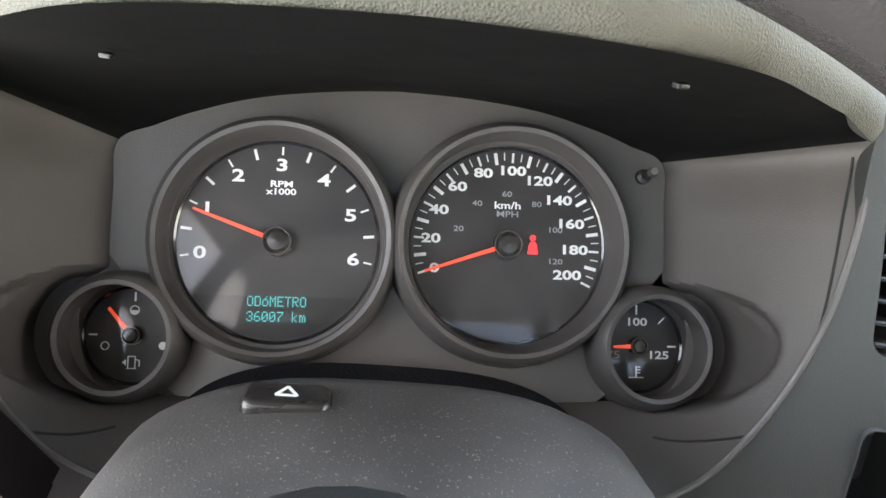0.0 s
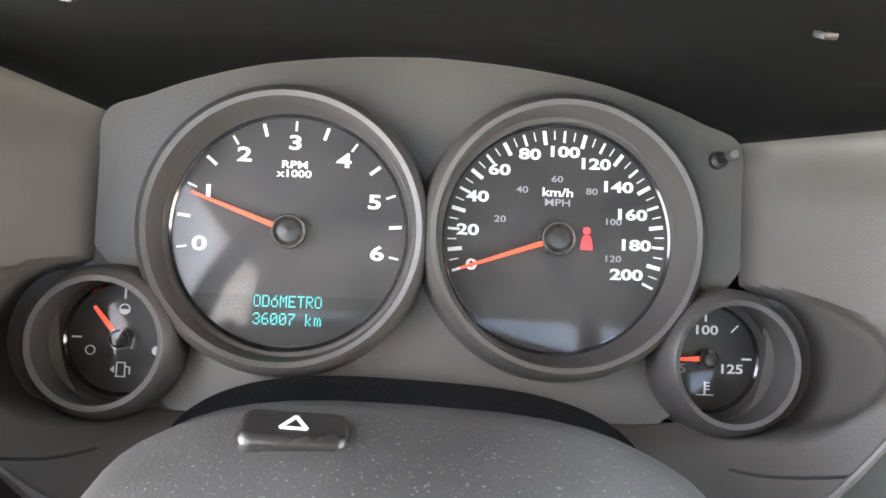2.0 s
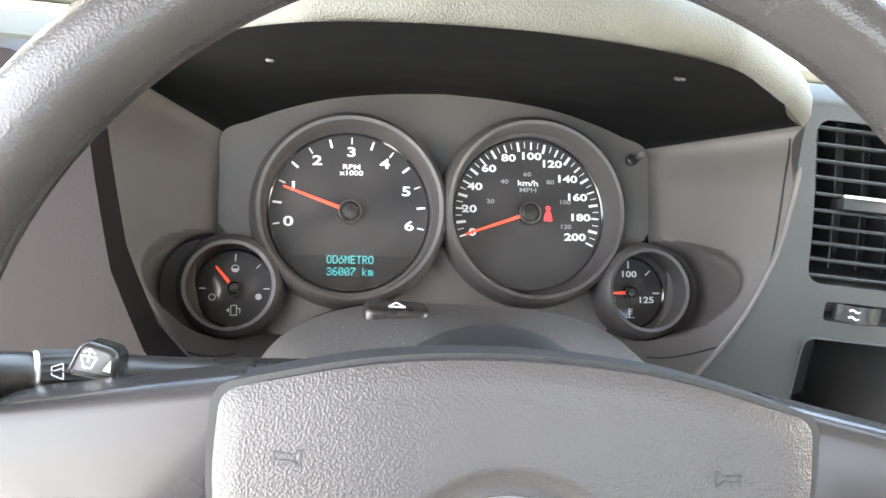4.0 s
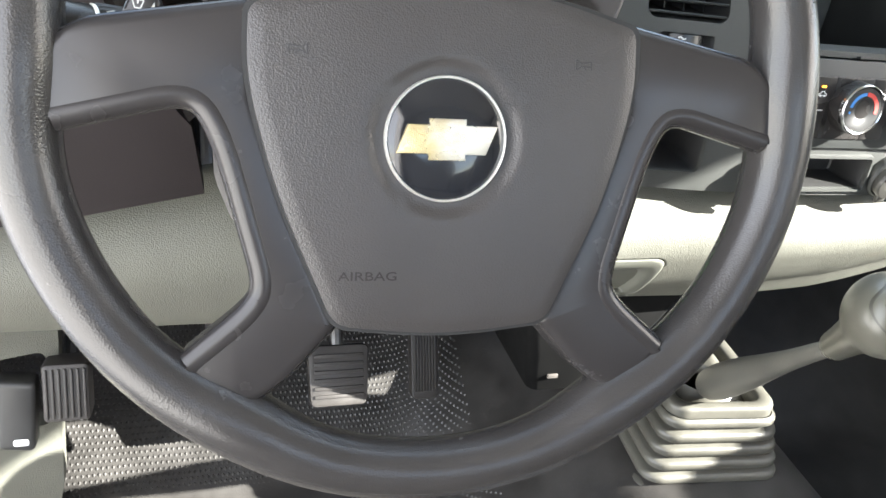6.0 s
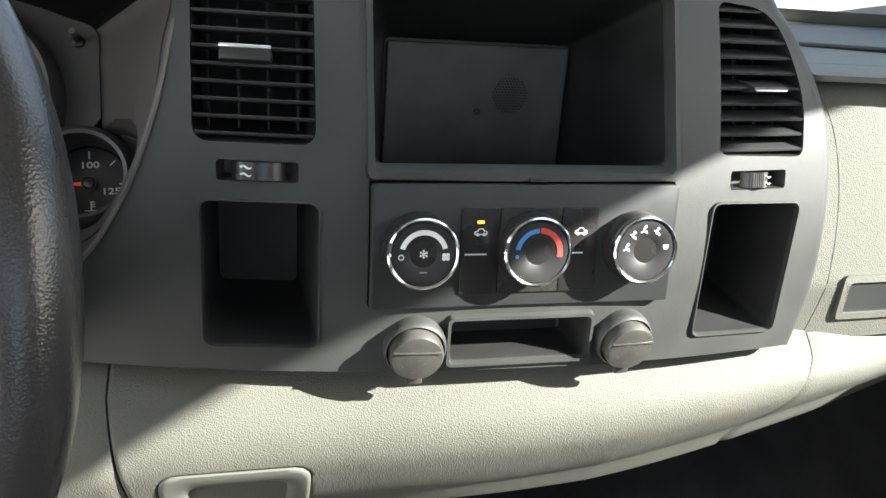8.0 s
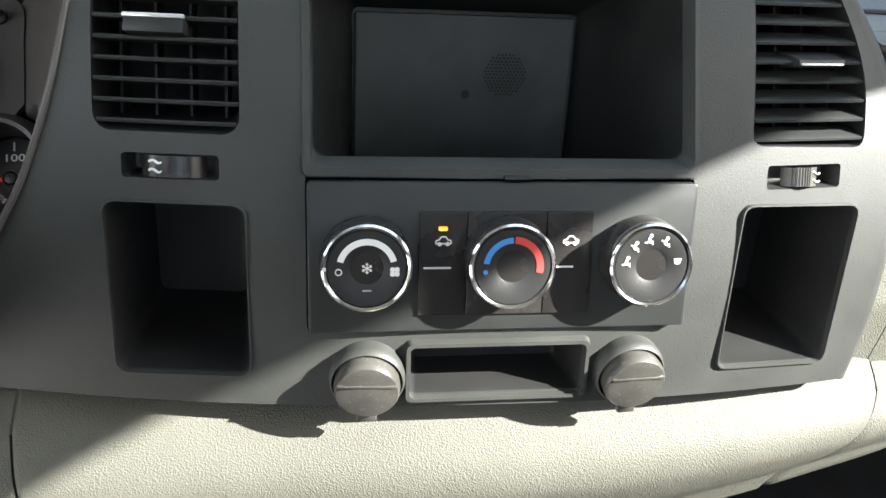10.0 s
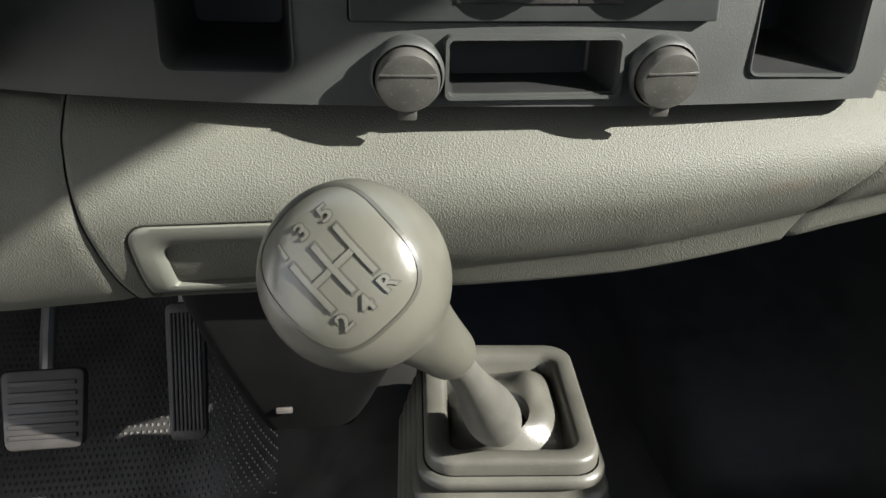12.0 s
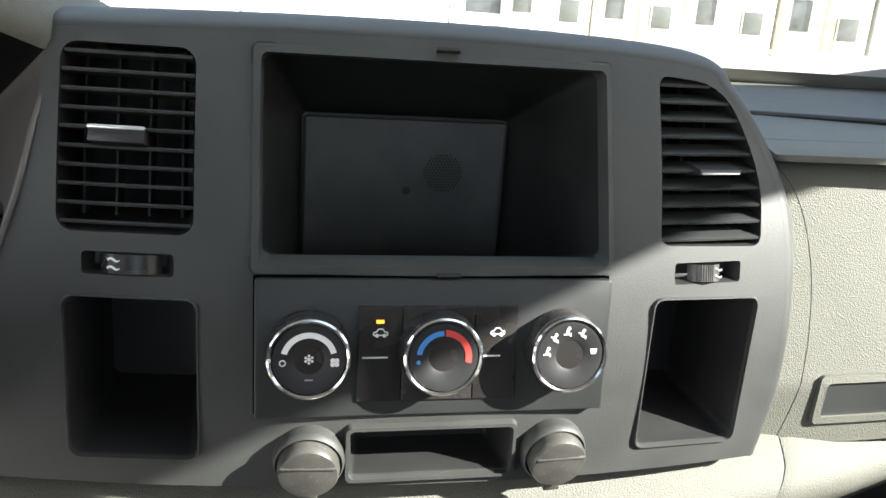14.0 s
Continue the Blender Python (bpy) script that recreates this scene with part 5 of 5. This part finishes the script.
# ---- gear lever ----
KC = Vector((0.2978, 0.0872, 1.1788))
FOOT = Vector((0.4030, 0.322, 0.926))
NECK = Vector((0.3370, 0.1470, 1.1085))
axis = (KC - NECK).normalized()
rot = axis.to_track_quat("Z", "Y").to_matrix().to_4x4()
gear = thing("gear_lever", "olive-grey gear lever with an engraved five-speed knob", "gear lever", Matrix.Translation(KC) @ rot)
PROFILE = spline([(0.0, 0.0278), (0.0100, 0.0266), (0.0182, 0.0215), (0.0240, 0.0140), (0.0270, 0.0040), (0.0270, -0.0050), (0.0250, -0.0135), (0.0217, -0.0210), (0.0193, -0.0275), (0.0174, -0.0340), (0.0157, -0.0430), (0.0135, -0.0600), (0.0121, -0.0800), (0.0112, -0.0950), (0.0100, -0.0985), (0.0070, -0.0990)], 6)
# the engraved face is flatter than the egg and leans towards the driver
to_local = rot.inverted().to_3x3()
fx = (to_local @ Vector((0.73, 0.12, 0.67))).normalized()
up_n = (to_local @ Vector((-0.217, -0.88, 0.394))).normalized()
fx = (fx - up_n * fx.dot(up_n)).normalized()
fy = up_n.cross(fx)
FACE_M = Matrix(((fx.x, fy.x, up_n.x, 0), (fx.y, fy.y, up_n.y, 0), (fx.z, fy.z, up_n.z, 0), (0, 0, 0, 1)))


def flatter(d):
    return d if d < 0.014 else d - 20.0 * (d - 0.014) ** 2


bmk = lathe([tuple(p) for p in PROFILE], 96)
bmesh.ops.remove_doubles(bmk, verts=bmk.verts, dist=1e-5)
for v in bmk.verts:
    d = v.co.dot(up_n)
    v.co += up_n * (flatter(d) - d)
part("knob", bmk, KNOB, gear, "glossy worn egg-shaped knob", 80)
SL = (NECK - FOOT).length
SHAFT = spline([(0.0062, 0.015), (0.0066, -0.010), (0.0085, -0.25 * SL), (0.0120, -0.44 * SL), (0.0160, -0.62 * SL), (0.0180, -0.78 * SL), (0.0178, -0.88 * SL), (0.0160, -0.96 * SL), (0.012, -SL)], 6)
part("shaft", lathe([tuple(p) for p in SHAFT], 40), LEVER, gear, "rubber-coated shaft", 80).matrix_world = Matrix.Translation(NECK) @ (NECK - FOOT).to_track_quat("Z", "Y").to_matrix().to_4x4()
# engraved face of the knob


def knob_z(x, y):
    lo, hi = 0.0, 0.032
    for _ in range(24):
        best = (lo + hi) / 2
        q = FACE_M.to_3x3() @ Vector((x, y, best))
        r = math.hypot(q.x, q.y)
        inside = r < float(np.interp(-q.z, [-p_[1] for p_ in PROFILE], [p_[0] for p_ in PROFILE]))
        lo, hi = (best, hi) if inside else (lo, best)
    return flatter(best)


def engrave(bmx, name, mat, label=""):
    bmesh.ops.subdivide_edges(bmx, edges=[e for e in bmx.edges if e.calc_length() > 0.003], cuts=3, use_grid_fill=True)
    for v in bmx.verts:
        v.co.x, v.co.y = v.co.x + 0.0018, v.co.y + 0.0035
        v.co.z += knob_z(v.co.x, v.co.y)
    bmesh.ops.transform(bmx, matrix=FACE_M, verts=bmx.verts)
    part(name, bmx, mat, gear, label)


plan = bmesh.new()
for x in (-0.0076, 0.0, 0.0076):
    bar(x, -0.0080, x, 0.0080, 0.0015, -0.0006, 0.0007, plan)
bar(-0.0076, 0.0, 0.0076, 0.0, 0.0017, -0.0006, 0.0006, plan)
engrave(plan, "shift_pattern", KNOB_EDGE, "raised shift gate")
# wider dark strokes under the gate, painting the shade along its edges
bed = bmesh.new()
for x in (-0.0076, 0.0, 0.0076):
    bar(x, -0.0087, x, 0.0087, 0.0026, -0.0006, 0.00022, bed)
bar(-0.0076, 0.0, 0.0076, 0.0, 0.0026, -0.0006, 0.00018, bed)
engrave(bed, "gate_shade", KNOB_DARK)
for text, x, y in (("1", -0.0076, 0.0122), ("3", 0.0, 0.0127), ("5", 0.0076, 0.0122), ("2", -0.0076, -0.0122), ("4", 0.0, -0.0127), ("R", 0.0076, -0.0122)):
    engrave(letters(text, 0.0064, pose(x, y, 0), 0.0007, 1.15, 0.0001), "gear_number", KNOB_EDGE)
    engrave(letters(text, 0.0064, pose(x, y, 0), 0.0002, 1.15, 0.0004), "number_shade", KNOB_DARK)
def squarish(k):
    """Rounded-square outline of the face."""
    c, q = math.cos(2 * math.pi * k / 80), math.sin(2 * math.pi * k / 80)
    return 0.0185 * math.copysign(abs(c) ** 0.68, c), 0.0206 * math.copysign(abs(q) ** 0.68, q)


band = bmesh.new()
for k in range(80):
    bar(*squarish(k), *squarish(k + 1), 0.0010, -0.0006, 0.00035, band)
engrave(band, "face_groove", KNOB_DARK)

boot = thing("gear_boot", "olive-grey rubber gear boot with stepped bellows", "gear boot", pose(0.4150, 0.3580, -0.014, 0, 0, -6))
FR = lambda w, d, z, r=0.02: [(x, y, z) for x, y in rr(-w, -d, w, d, r, 8)]
part("frame", loft([FR(0.061, 0.072, 0.925), FR(0.061, 0.072, 0.933), FR(0.0600, 0.071, 0.936), FR(0.0580, 0.069, 0.9372), FR(0.049, 0.060, 0.9365, 0.014), FR(0.0455, 0.0565, 0.934, 0.012), FR(0.0435, 0.0545, 0.929, 0.012), FR(0.040, 0.05, 0.912, 0.012)]), BOOT, boot, "flat moulded boot rim", 60)
rings = []
for k in range(6):
    w = 0.062 + 0.0036 * k
    z = 0.925 - 0.0155 * k
    rings += [FR(w, w + 0.011, z), FR(w + 0.0030, w + 0.014, z - 0.0015, 0.022), FR(w + 0.004, w + 0.015, z - 0.004, 0.022), FR(w + 0.004, w + 0.015, z - 0.008, 0.022), FR(w + 0.002, w + 0.013, z - 0.010, 0.022), FR(w - 0.001, w + 0.010, z - 0.0112), FR(w - 0.001, w + 0.010, z - 0.0145)]
part("bellows", loft(rings), BOOT, boot, "stepped rubber bellows", 50)
# the gaiter hangs in soft folds round the shaft
drape = []
for k in range(29):
    q = min(1.0, k / 26)
    fold = math.sin(math.pi * q)
    ring = []
    for j in range(96):
        a = 2 * math.pi * j / 96
        c, d = math.cos(a), math.sin(a)
        square = (c ** 6 + d ** 6) ** (-1 / 6)
        e = (square * (1 - q) ** 1.5 + 1 - (1 - q) ** 1.5) * (1.0 - 0.03 * max(0, k - 26))
        x, y = e * c * (0.0445 * (1 - q) + 0.0245 * q), e * d * (0.0555 * (1 - q) + 0.0260 * q)
        z = 0.920 + 0.016 * q ** 1.3 + fold * (0.010 * math.cos(a - 1.0) + 0.005 * math.cos(2 * a - 0.6) + 0.0022 * math.cos(5 * a + 1.0 + 2 * q)) - 0.005 * max(0, k - 26)
        ring.append((x - 0.008 * q, y - 0.016 * q, z))
    drape.append(ring)
part("inner_gaiter", loft(drape), BOOT, boot, "soft folded inner gaiter", 80)

# ---- duct added under the middle of the dash to keep sun off the pedals ----
duct = thing("sun_blocking_duct", "black moulded duct added under the dashboard to keep sun off the pedals", "heater duct")
rings = []
for z, xa, xb, ya, yb in ((1.060, 0.188, 0.370, 0.352, 0.560), (1.020, 0.190, 0.365, 0.352, 0.560), (0.985, 0.200, 0.350, 0.356, 0.550), (0.945, 0.212, 0.330, 0.366, 0.535), (0.905, 0.224, 0.315, 0.380, 0.520), (0.882, 0.232, 0.305, 0.388, 0.510)):
    rings.append([(x, y, z) for x, y in rr(xa, ya, xb, yb, 0.012, 4)])
# near-black colour also carries the shade under the dash
part("casing", loft(rings, cap0=True, cap1=True), NEAR_BLACK, duct, "dark moulded casing", 40)
part("tag", box(0.2440, 0.3755, 0.907, 0.2560, 0.3785, 0.9115, 0.0004), TAUPE, duct, "small pale tag")

# ---- pedals ----


def pedal(name, label, m, w, h, ribs_along, count, arm):
    th = thing(name, label, "pedal", m, group="pedals")
    part("pad", prism(round_poly([(-w * 0.92, -h), (w * 0.92, -h), (w, h), (-w, h)], 0.008), -0.008, 0.004, 0.002), PEDAL, th)
    for k in range(count):
        t = -0.8 + 1.6 * (k + 0.5) / count
        if ribs_along:
            part("rib", box(t * w - 0.0012, -h * 0.85, 0.003, t * w + 0.0012, h * 0.85, 0.0062, 0.0006), PEDAL, th)
        else:
            part("rib", box(-w * 0.8, t * h - 0.002, 0.003, w * 0.8, t * h + 0.002, 0.0062, 0.0006), PEDAL, th)
    part("arm", tube(arm, 0.007, 10), STEEL, th)
    return th


pedal("brake_pedal", "worn ribbed rubber brake pedal", pose(0.040, 0.474, 0.853, 60), 0.0345, 0.034, False, 6, [(0, 0.01, -0.006), (0, 0.06, -0.012), (-0.01, 0.16, -0.06), (-0.01, 0.30, -0.08)])
pedal("clutch_pedal", "worn ribbed rubber clutch pedal", pose(-0.095, 0.474, 0.848, 60), 0.0345, 0.034, False, 6, [(0, 0.01, -0.006), (0, 0.06, -0.012), (0.0, 0.16, -0.06), (0, 0.30, -0.08)])
pedal("accelerator_pedal", "long ribbed rubber accelerator pedal", pose(0.152, 0.520, 0.852, 62), 0.018, 0.064, True, 8, [(0, 0.05, -0.006), (0, 0.12, -0.01), (0.0, 0.26, -0.04)])

# ---- key tag ----
tag = thing("key_tag", "bright green plastic key tag hanging from the ignition", "key tag", pose(0.128, 0.205, 1.212, 80, 0, 12))
part("plate", prism(rr(-0.011, -0.010, 0.011, 0.014, 0.004), -0.001, 0.001, 0.0004), TAG, tag)
part("ring", lathe([(0.0065, 0.0), (0.0072, 0.0007), (0.0079, 0.0), (0.0072, -0.0007), (0.0065, 0.0)], 24), CHROME, tag).location = (0, 0.018, 0)

# ---- headlight switch and left vent ----
sw = thing("light_switch", "round black headlight switch with white symbols", "light switch", pose(-0.243, 0.262, 1.224, 90, 0, 0))
part("bezel", lathe([(0.026, -0.004), (0.026, 0.002), (0.0235, 0.003)], 40), CHARCOAL, sw)
part("dial", lathe([(0.0225, 0.0), (0.0220, 0.010), (0.0205, 0.013), (0, 0.0135)], 40), SMOKE, sw)
for a in (150, 100, 45, -10):
    part("symbol", prism(rr(0.0145 * math.cos(radians(a)) - 0.0015, 0.0145 * math.sin(radians(a)) - 0.0009, 0.0145 * math.cos(radians(a)) + 0.0015, 0.0145 * math.sin(radians(a)) + 0.0009, 0.0008), 0.0126, 0.0138), PRINT, sw)
bms = arc_band(0.0012, 0.0018, 0, 359, 0.0128, 0.0140, cx=0.004, cy=-0.0125)
for q in range(8):
    a = radians(45 * q)
    bar(0.004 + 0.0023 * math.cos(a), -0.0125 + 0.0023 * math.sin(a), 0.004 + 0.0033 * math.cos(a), -0.0125 + 0.0033 * math.sin(a), 0.0005, 0.0128, 0.0140, bms)
part("dimmer_symbol", bms, PRINT, sw)
btn = thing("fog_light_button", "small black rocker button with a white mark", "button", pose(-0.236, 0.268, 1.268, 90, 0, 0))
part("rocker", prism(rr(-0.014, -0.0055, 0.014, 0.0055, 0.002), -0.004, 0.004, 0.0015), BLACK, btn)
bmx = bmesh.new()
bar(0.0, -0.003, 0.006, 0.003, 0.0009, 0.0038, 0.0044, bmx)
bar(0.0, 0.003, 0.006, -0.003, 0.0009, 0.0038, 0.0044, bmx)
part("cross_mark", bmx, PRINT, btn)
lv = thing("air_vent", "wide pale louvred air vent at the driver's end", "air vent", group="dash vents")
for k in range(8):
    z = 1.2905 + 0.0115 * k
    y = float(DASH_SMOOTH(z)) - 0.012
    part("slat", loft([[(x, y - o, z + h) for o, h in ((-0.001, 0.0014), (-0.0002, 0.0), (-0.001, -0.0014), (-0.012, -0.0060), (-0.015, -0.0066), (-0.012, -0.0040))] for x in (-0.344, -0.2138)], cap0=True, cap1=True), TAUPE, lv)
part("well", box(-0.346, 0.345, 1.284, -0.212, 0.35, 1.379), BLACK, lv)
part("tab", box(-0.262, float(DASH_SMOOTH(1.318)) - 0.026, 1.314, -0.232, float(DASH_SMOOTH(1.318)) - 0.010, 1.322, 0.002), SATIN, lv)

# ---- parking brake and bonnet release ----
pb = thing("parking_brake", "ribbed black parking brake pedal", "parking brake", pose(-0.218, 0.36, 0.945, 72, 0, 0))
part("pad", prism(rr(-0.0185, -0.026, 0.0185, 0.026, 0.004), -0.03, 0.0, 0.003), PEDAL, pb)
for k in range(7):
    part("rib", box(-0.015 + 0.005 * k - 0.001, -0.022, -0.001, -0.015 + 0.005 * k + 0.001, 0.022, 0.002, 0.0005), PEDAL, pb)
part("arm", tube([(0, 0.0, -0.02), (0, 0.06, -0.08), (0, 0.12, -0.2)], 0.006, 8), BLACK, pb)
rel = thing("bonnet_release", "black bonnet release lever with a white mark", "release lever", pose(-0.257, 0.355, 0.93, 80, 0, 0))
part("lever", prism(round_poly([(-0.016, -0.034), (0.012, -0.038), (0.017, 0.028), (-0.014, 0.032)], 0.006), -0.02, 0.0, 0.004, 3), BLACK, rel)
part("mark", prism(rr(-0.004, -0.030, 0.008, -0.024, 0.002), -0.0005, 0.0006), PRINT, rel)

tagged(part("kick_panel", plate(round_poly([(X0 + 0.005, FLOOR), (-0.300, FLOOR), (-0.235, 0.80), (-0.222, 1.03), (X0 + 0.005, 1.03)], 0.02), [rr(-0.278, 0.888, -0.236, 0.968, 0.008)], lambda x, z: Vector((x, 0.372 + 0.3 * (x + 0.3), z)), 0.02), GREY_PAD), "pale grey kick panel beside the pedals", "kick panel", kind="structure")

# ---- rubber studs of the floor ----
vs, fs = [], []
for j in range(88):
    for i in range(108):
        x, y = -0.34 + 0.0062 * (i + 0.5 * (j % 2)), 0.30 + 0.0059 * j
        if abs(x - 0.42) < 0.19:
            continue
        z, r = floor_z(x, y), 0.0024
        dz = floor_z(x, y + 0.002) - z
        k = len(vs)
        vs += [(x - r, y, z), (x, y - r, z - dz), (x + r, y, z), (x, y + r, z + dz), (x, y - 0.0003, z + 0.0022)]
        fs += [(k, k + 1, k + 4), (k + 1, k + 2, k + 4), (k + 2, k + 3, k + 4), (k + 3, k, k + 4)]
me = bpy.data.meshes.new("floor_studs")
me.from_pydata(vs, [], fs)
me.materials.append(MAT)
tagged(new("floor_studs", me), "small raised rubber studs on the floor", "floor studs", kind="stuff")

# ---- seats ----
for x0, x1 in ((-0.28, 0.28), (0.52, 1.08)):
    st = thing("seat", "dark grey cloth seat", "seat", group="seats")
    part("cushion", box(x0, -0.95, 0.78, x1, -0.45, 0.95, 0.05, 4), SEAT, st)
    part("backrest", box(x0, -1.10, 0.90, x1, -0.93, 1.50, 0.05, 4), SEAT, st)
    part("base", box(x0 + 0.05, -0.90, FLOOR, x1 - 0.05, -0.5, 0.79), BLACK, st)

# ---- outside ----
tagged(part("ground", box(-60, -60, -0.3, 60, 90, 0.0), CONCRETE), "pale sunlit concrete yard", "ground", kind="structure")


def lorry(x, y, turn, length, high):
    th = thing("box_truck", "white parked box truck", "truck", pose(x, y, 0, 0, 0, turn), group="parked trucks")
    part("cargo_box", box(-length / 2, -1.2, 0.95, length / 2, 1.2, high, 0.03), TRUCK, th)
    part("cab", box(length / 2 + 0.1, -1.1, 0.6, length / 2 + 1.9, 1.1, 2.5, 0.15, 3), TRUCK, th)
    part("window", box(length / 2 + 0.5, -1.12, 1.55, length / 2 + 1.5, -1.09, 2.2, 0.01), WINDOW, th)
    part("chassis", box(-length / 2, -0.9, 0.6, length / 2 + 1.5, 0.9, 0.95), BLACK, th)
    for wx in (-length / 2 + 1.0, length / 2 + 1.0):
        for wy in (-1.12, 0.85):
            w = part("wheel", lathe([(0.25, 0.0), (0.45, 0.02), (0.5, 0.08), (0.5, 0.22), (0.45, 0.28), (0.25, 0.28)], 28), TYRE, th)
            w.location, w.rotation_euler = (wx, wy + 0.28, 0.5), (radians(90), 0, 0)
            rm_ = part("rim", lathe([(0.25, 0.02), (0.2, 0.08), (0.1, 0.10), (0, 0.10)], 20), TRUCK, w)
            rm_.location, rm_.rotation_euler = (0, 0, 0.28), (radians(180), 0, 0)
    return th


lorry(2.2, 23.5, 0, 5.0, 3.2)
lorry(-9.0, 24.0, 0, 5.0, 3.2)


def trailer(x, y, turn, mat):
    """Back end of a parked trailer: door leaves, hinges, lamps and bumper."""
    th = thing("trailer", "pale parked trailer with rear doors, seen from behind", "trailer", pose(x, y, 0, 0, 0, turn), group="parked trailers")
    part("body", box(-1.25, 0.0, 0.75, 1.25, 9.0, 3.8, 0.03), mat, th)
    for sx in (-1, 1):
        part("door_leaf", box(min(sx * 0.04, sx * 1.18), -0.05, 0.85, max(sx * 0.04, sx * 1.18), 0.0, 3.7, 0.015), mat, th)
        part("lock_bar", tube([(sx * 0.35, -0.09, 0.8), (sx * 0.35, -0.09, 3.6)], 0.02, 8), TRUCK_CREAM, th)
        part("sign_plate", box(sx * 0.75 - 0.28, -0.07, 1.12, sx * 0.75 + 0.28, -0.05, 1.34), TRUCK_CREAM, th)
        part("lamp_plate", box(sx * 0.75 - 0.25, -0.07, 0.55, sx * 0.75 + 0.25, -0.02, 0.72), TRUCK_CREAM, th)
        for wy in (1.6, 2.8):
            w = part("wheel", lathe([(0.25, 0.0), (0.45, 0.02), (0.5, 0.08), (0.5, 0.22), (0.45, 0.28), (0.25, 0.28)], 24), TYRE, th)
            w.location, w.rotation_euler = (sx * 1.0, wy, 0.5), (0, radians(90 * sx), 0)
    for wx, wz, ww, wh in ((-0.66, 2.05, 0.26, 0.42), (0.62, 1.75, 0.30, 0.30), (-0.55, 2.95, 0.36, 0.16), (0.70, 2.85, 0.22, 0.26)):
        part("window", box(wx - ww, -0.066, wz - wh, wx + ww, -0.052, wz + wh, 0.01), TRAILER_GLASS, th, "grey-green vent window")
    part("bumper", box(-1.1, -0.04, 0.42, 1.1, 0.06, 0.54, 0.01), TRUCK_CREAM, th)


for x, y, turn, mat in ((7.4, 22.0, -12, TRUCK), (9.98, 21.6, -13, TRUCK_CREAM), (12.5, 21.1, -15, TRUCK), (15.0, 20.4, -17, TRUCK_CREAM), (17.5, 19.6, -19, TRUCK), (19.9, 18.7, -21, TRUCK_CREAM), (-4.5, 24.0, 5, TRUCK)):
    trailer(x, y, turn, mat)
hall = thing("warehouse", "pale rendered warehouse with roller doors", "warehouse")
part("wall", box(-40, 45, 0, 60, 46, 7), WALLP, hall)
for k in range(11):
    part("roller_door", box(-34 + 8 * k, 44.9, 0, -30 + 8 * k, 45.1, 4), TRUCK, hall)

# ---- spring clips under the brow ----
for at, turn in (((0.086, 0.2525, 1.4155), 20), ((-0.0927, 0.298, 1.3995), -15)):
    clip = thing("brow_clip", "small dark clip under the brow", "clip", pose(*at, 0, 0, turn), "brow clips")
    part("spring", box(-0.0022, -0.0018, -0.0008, 0.0022, 0.0018, 0.0010, 0.0006), BLACK, clip)
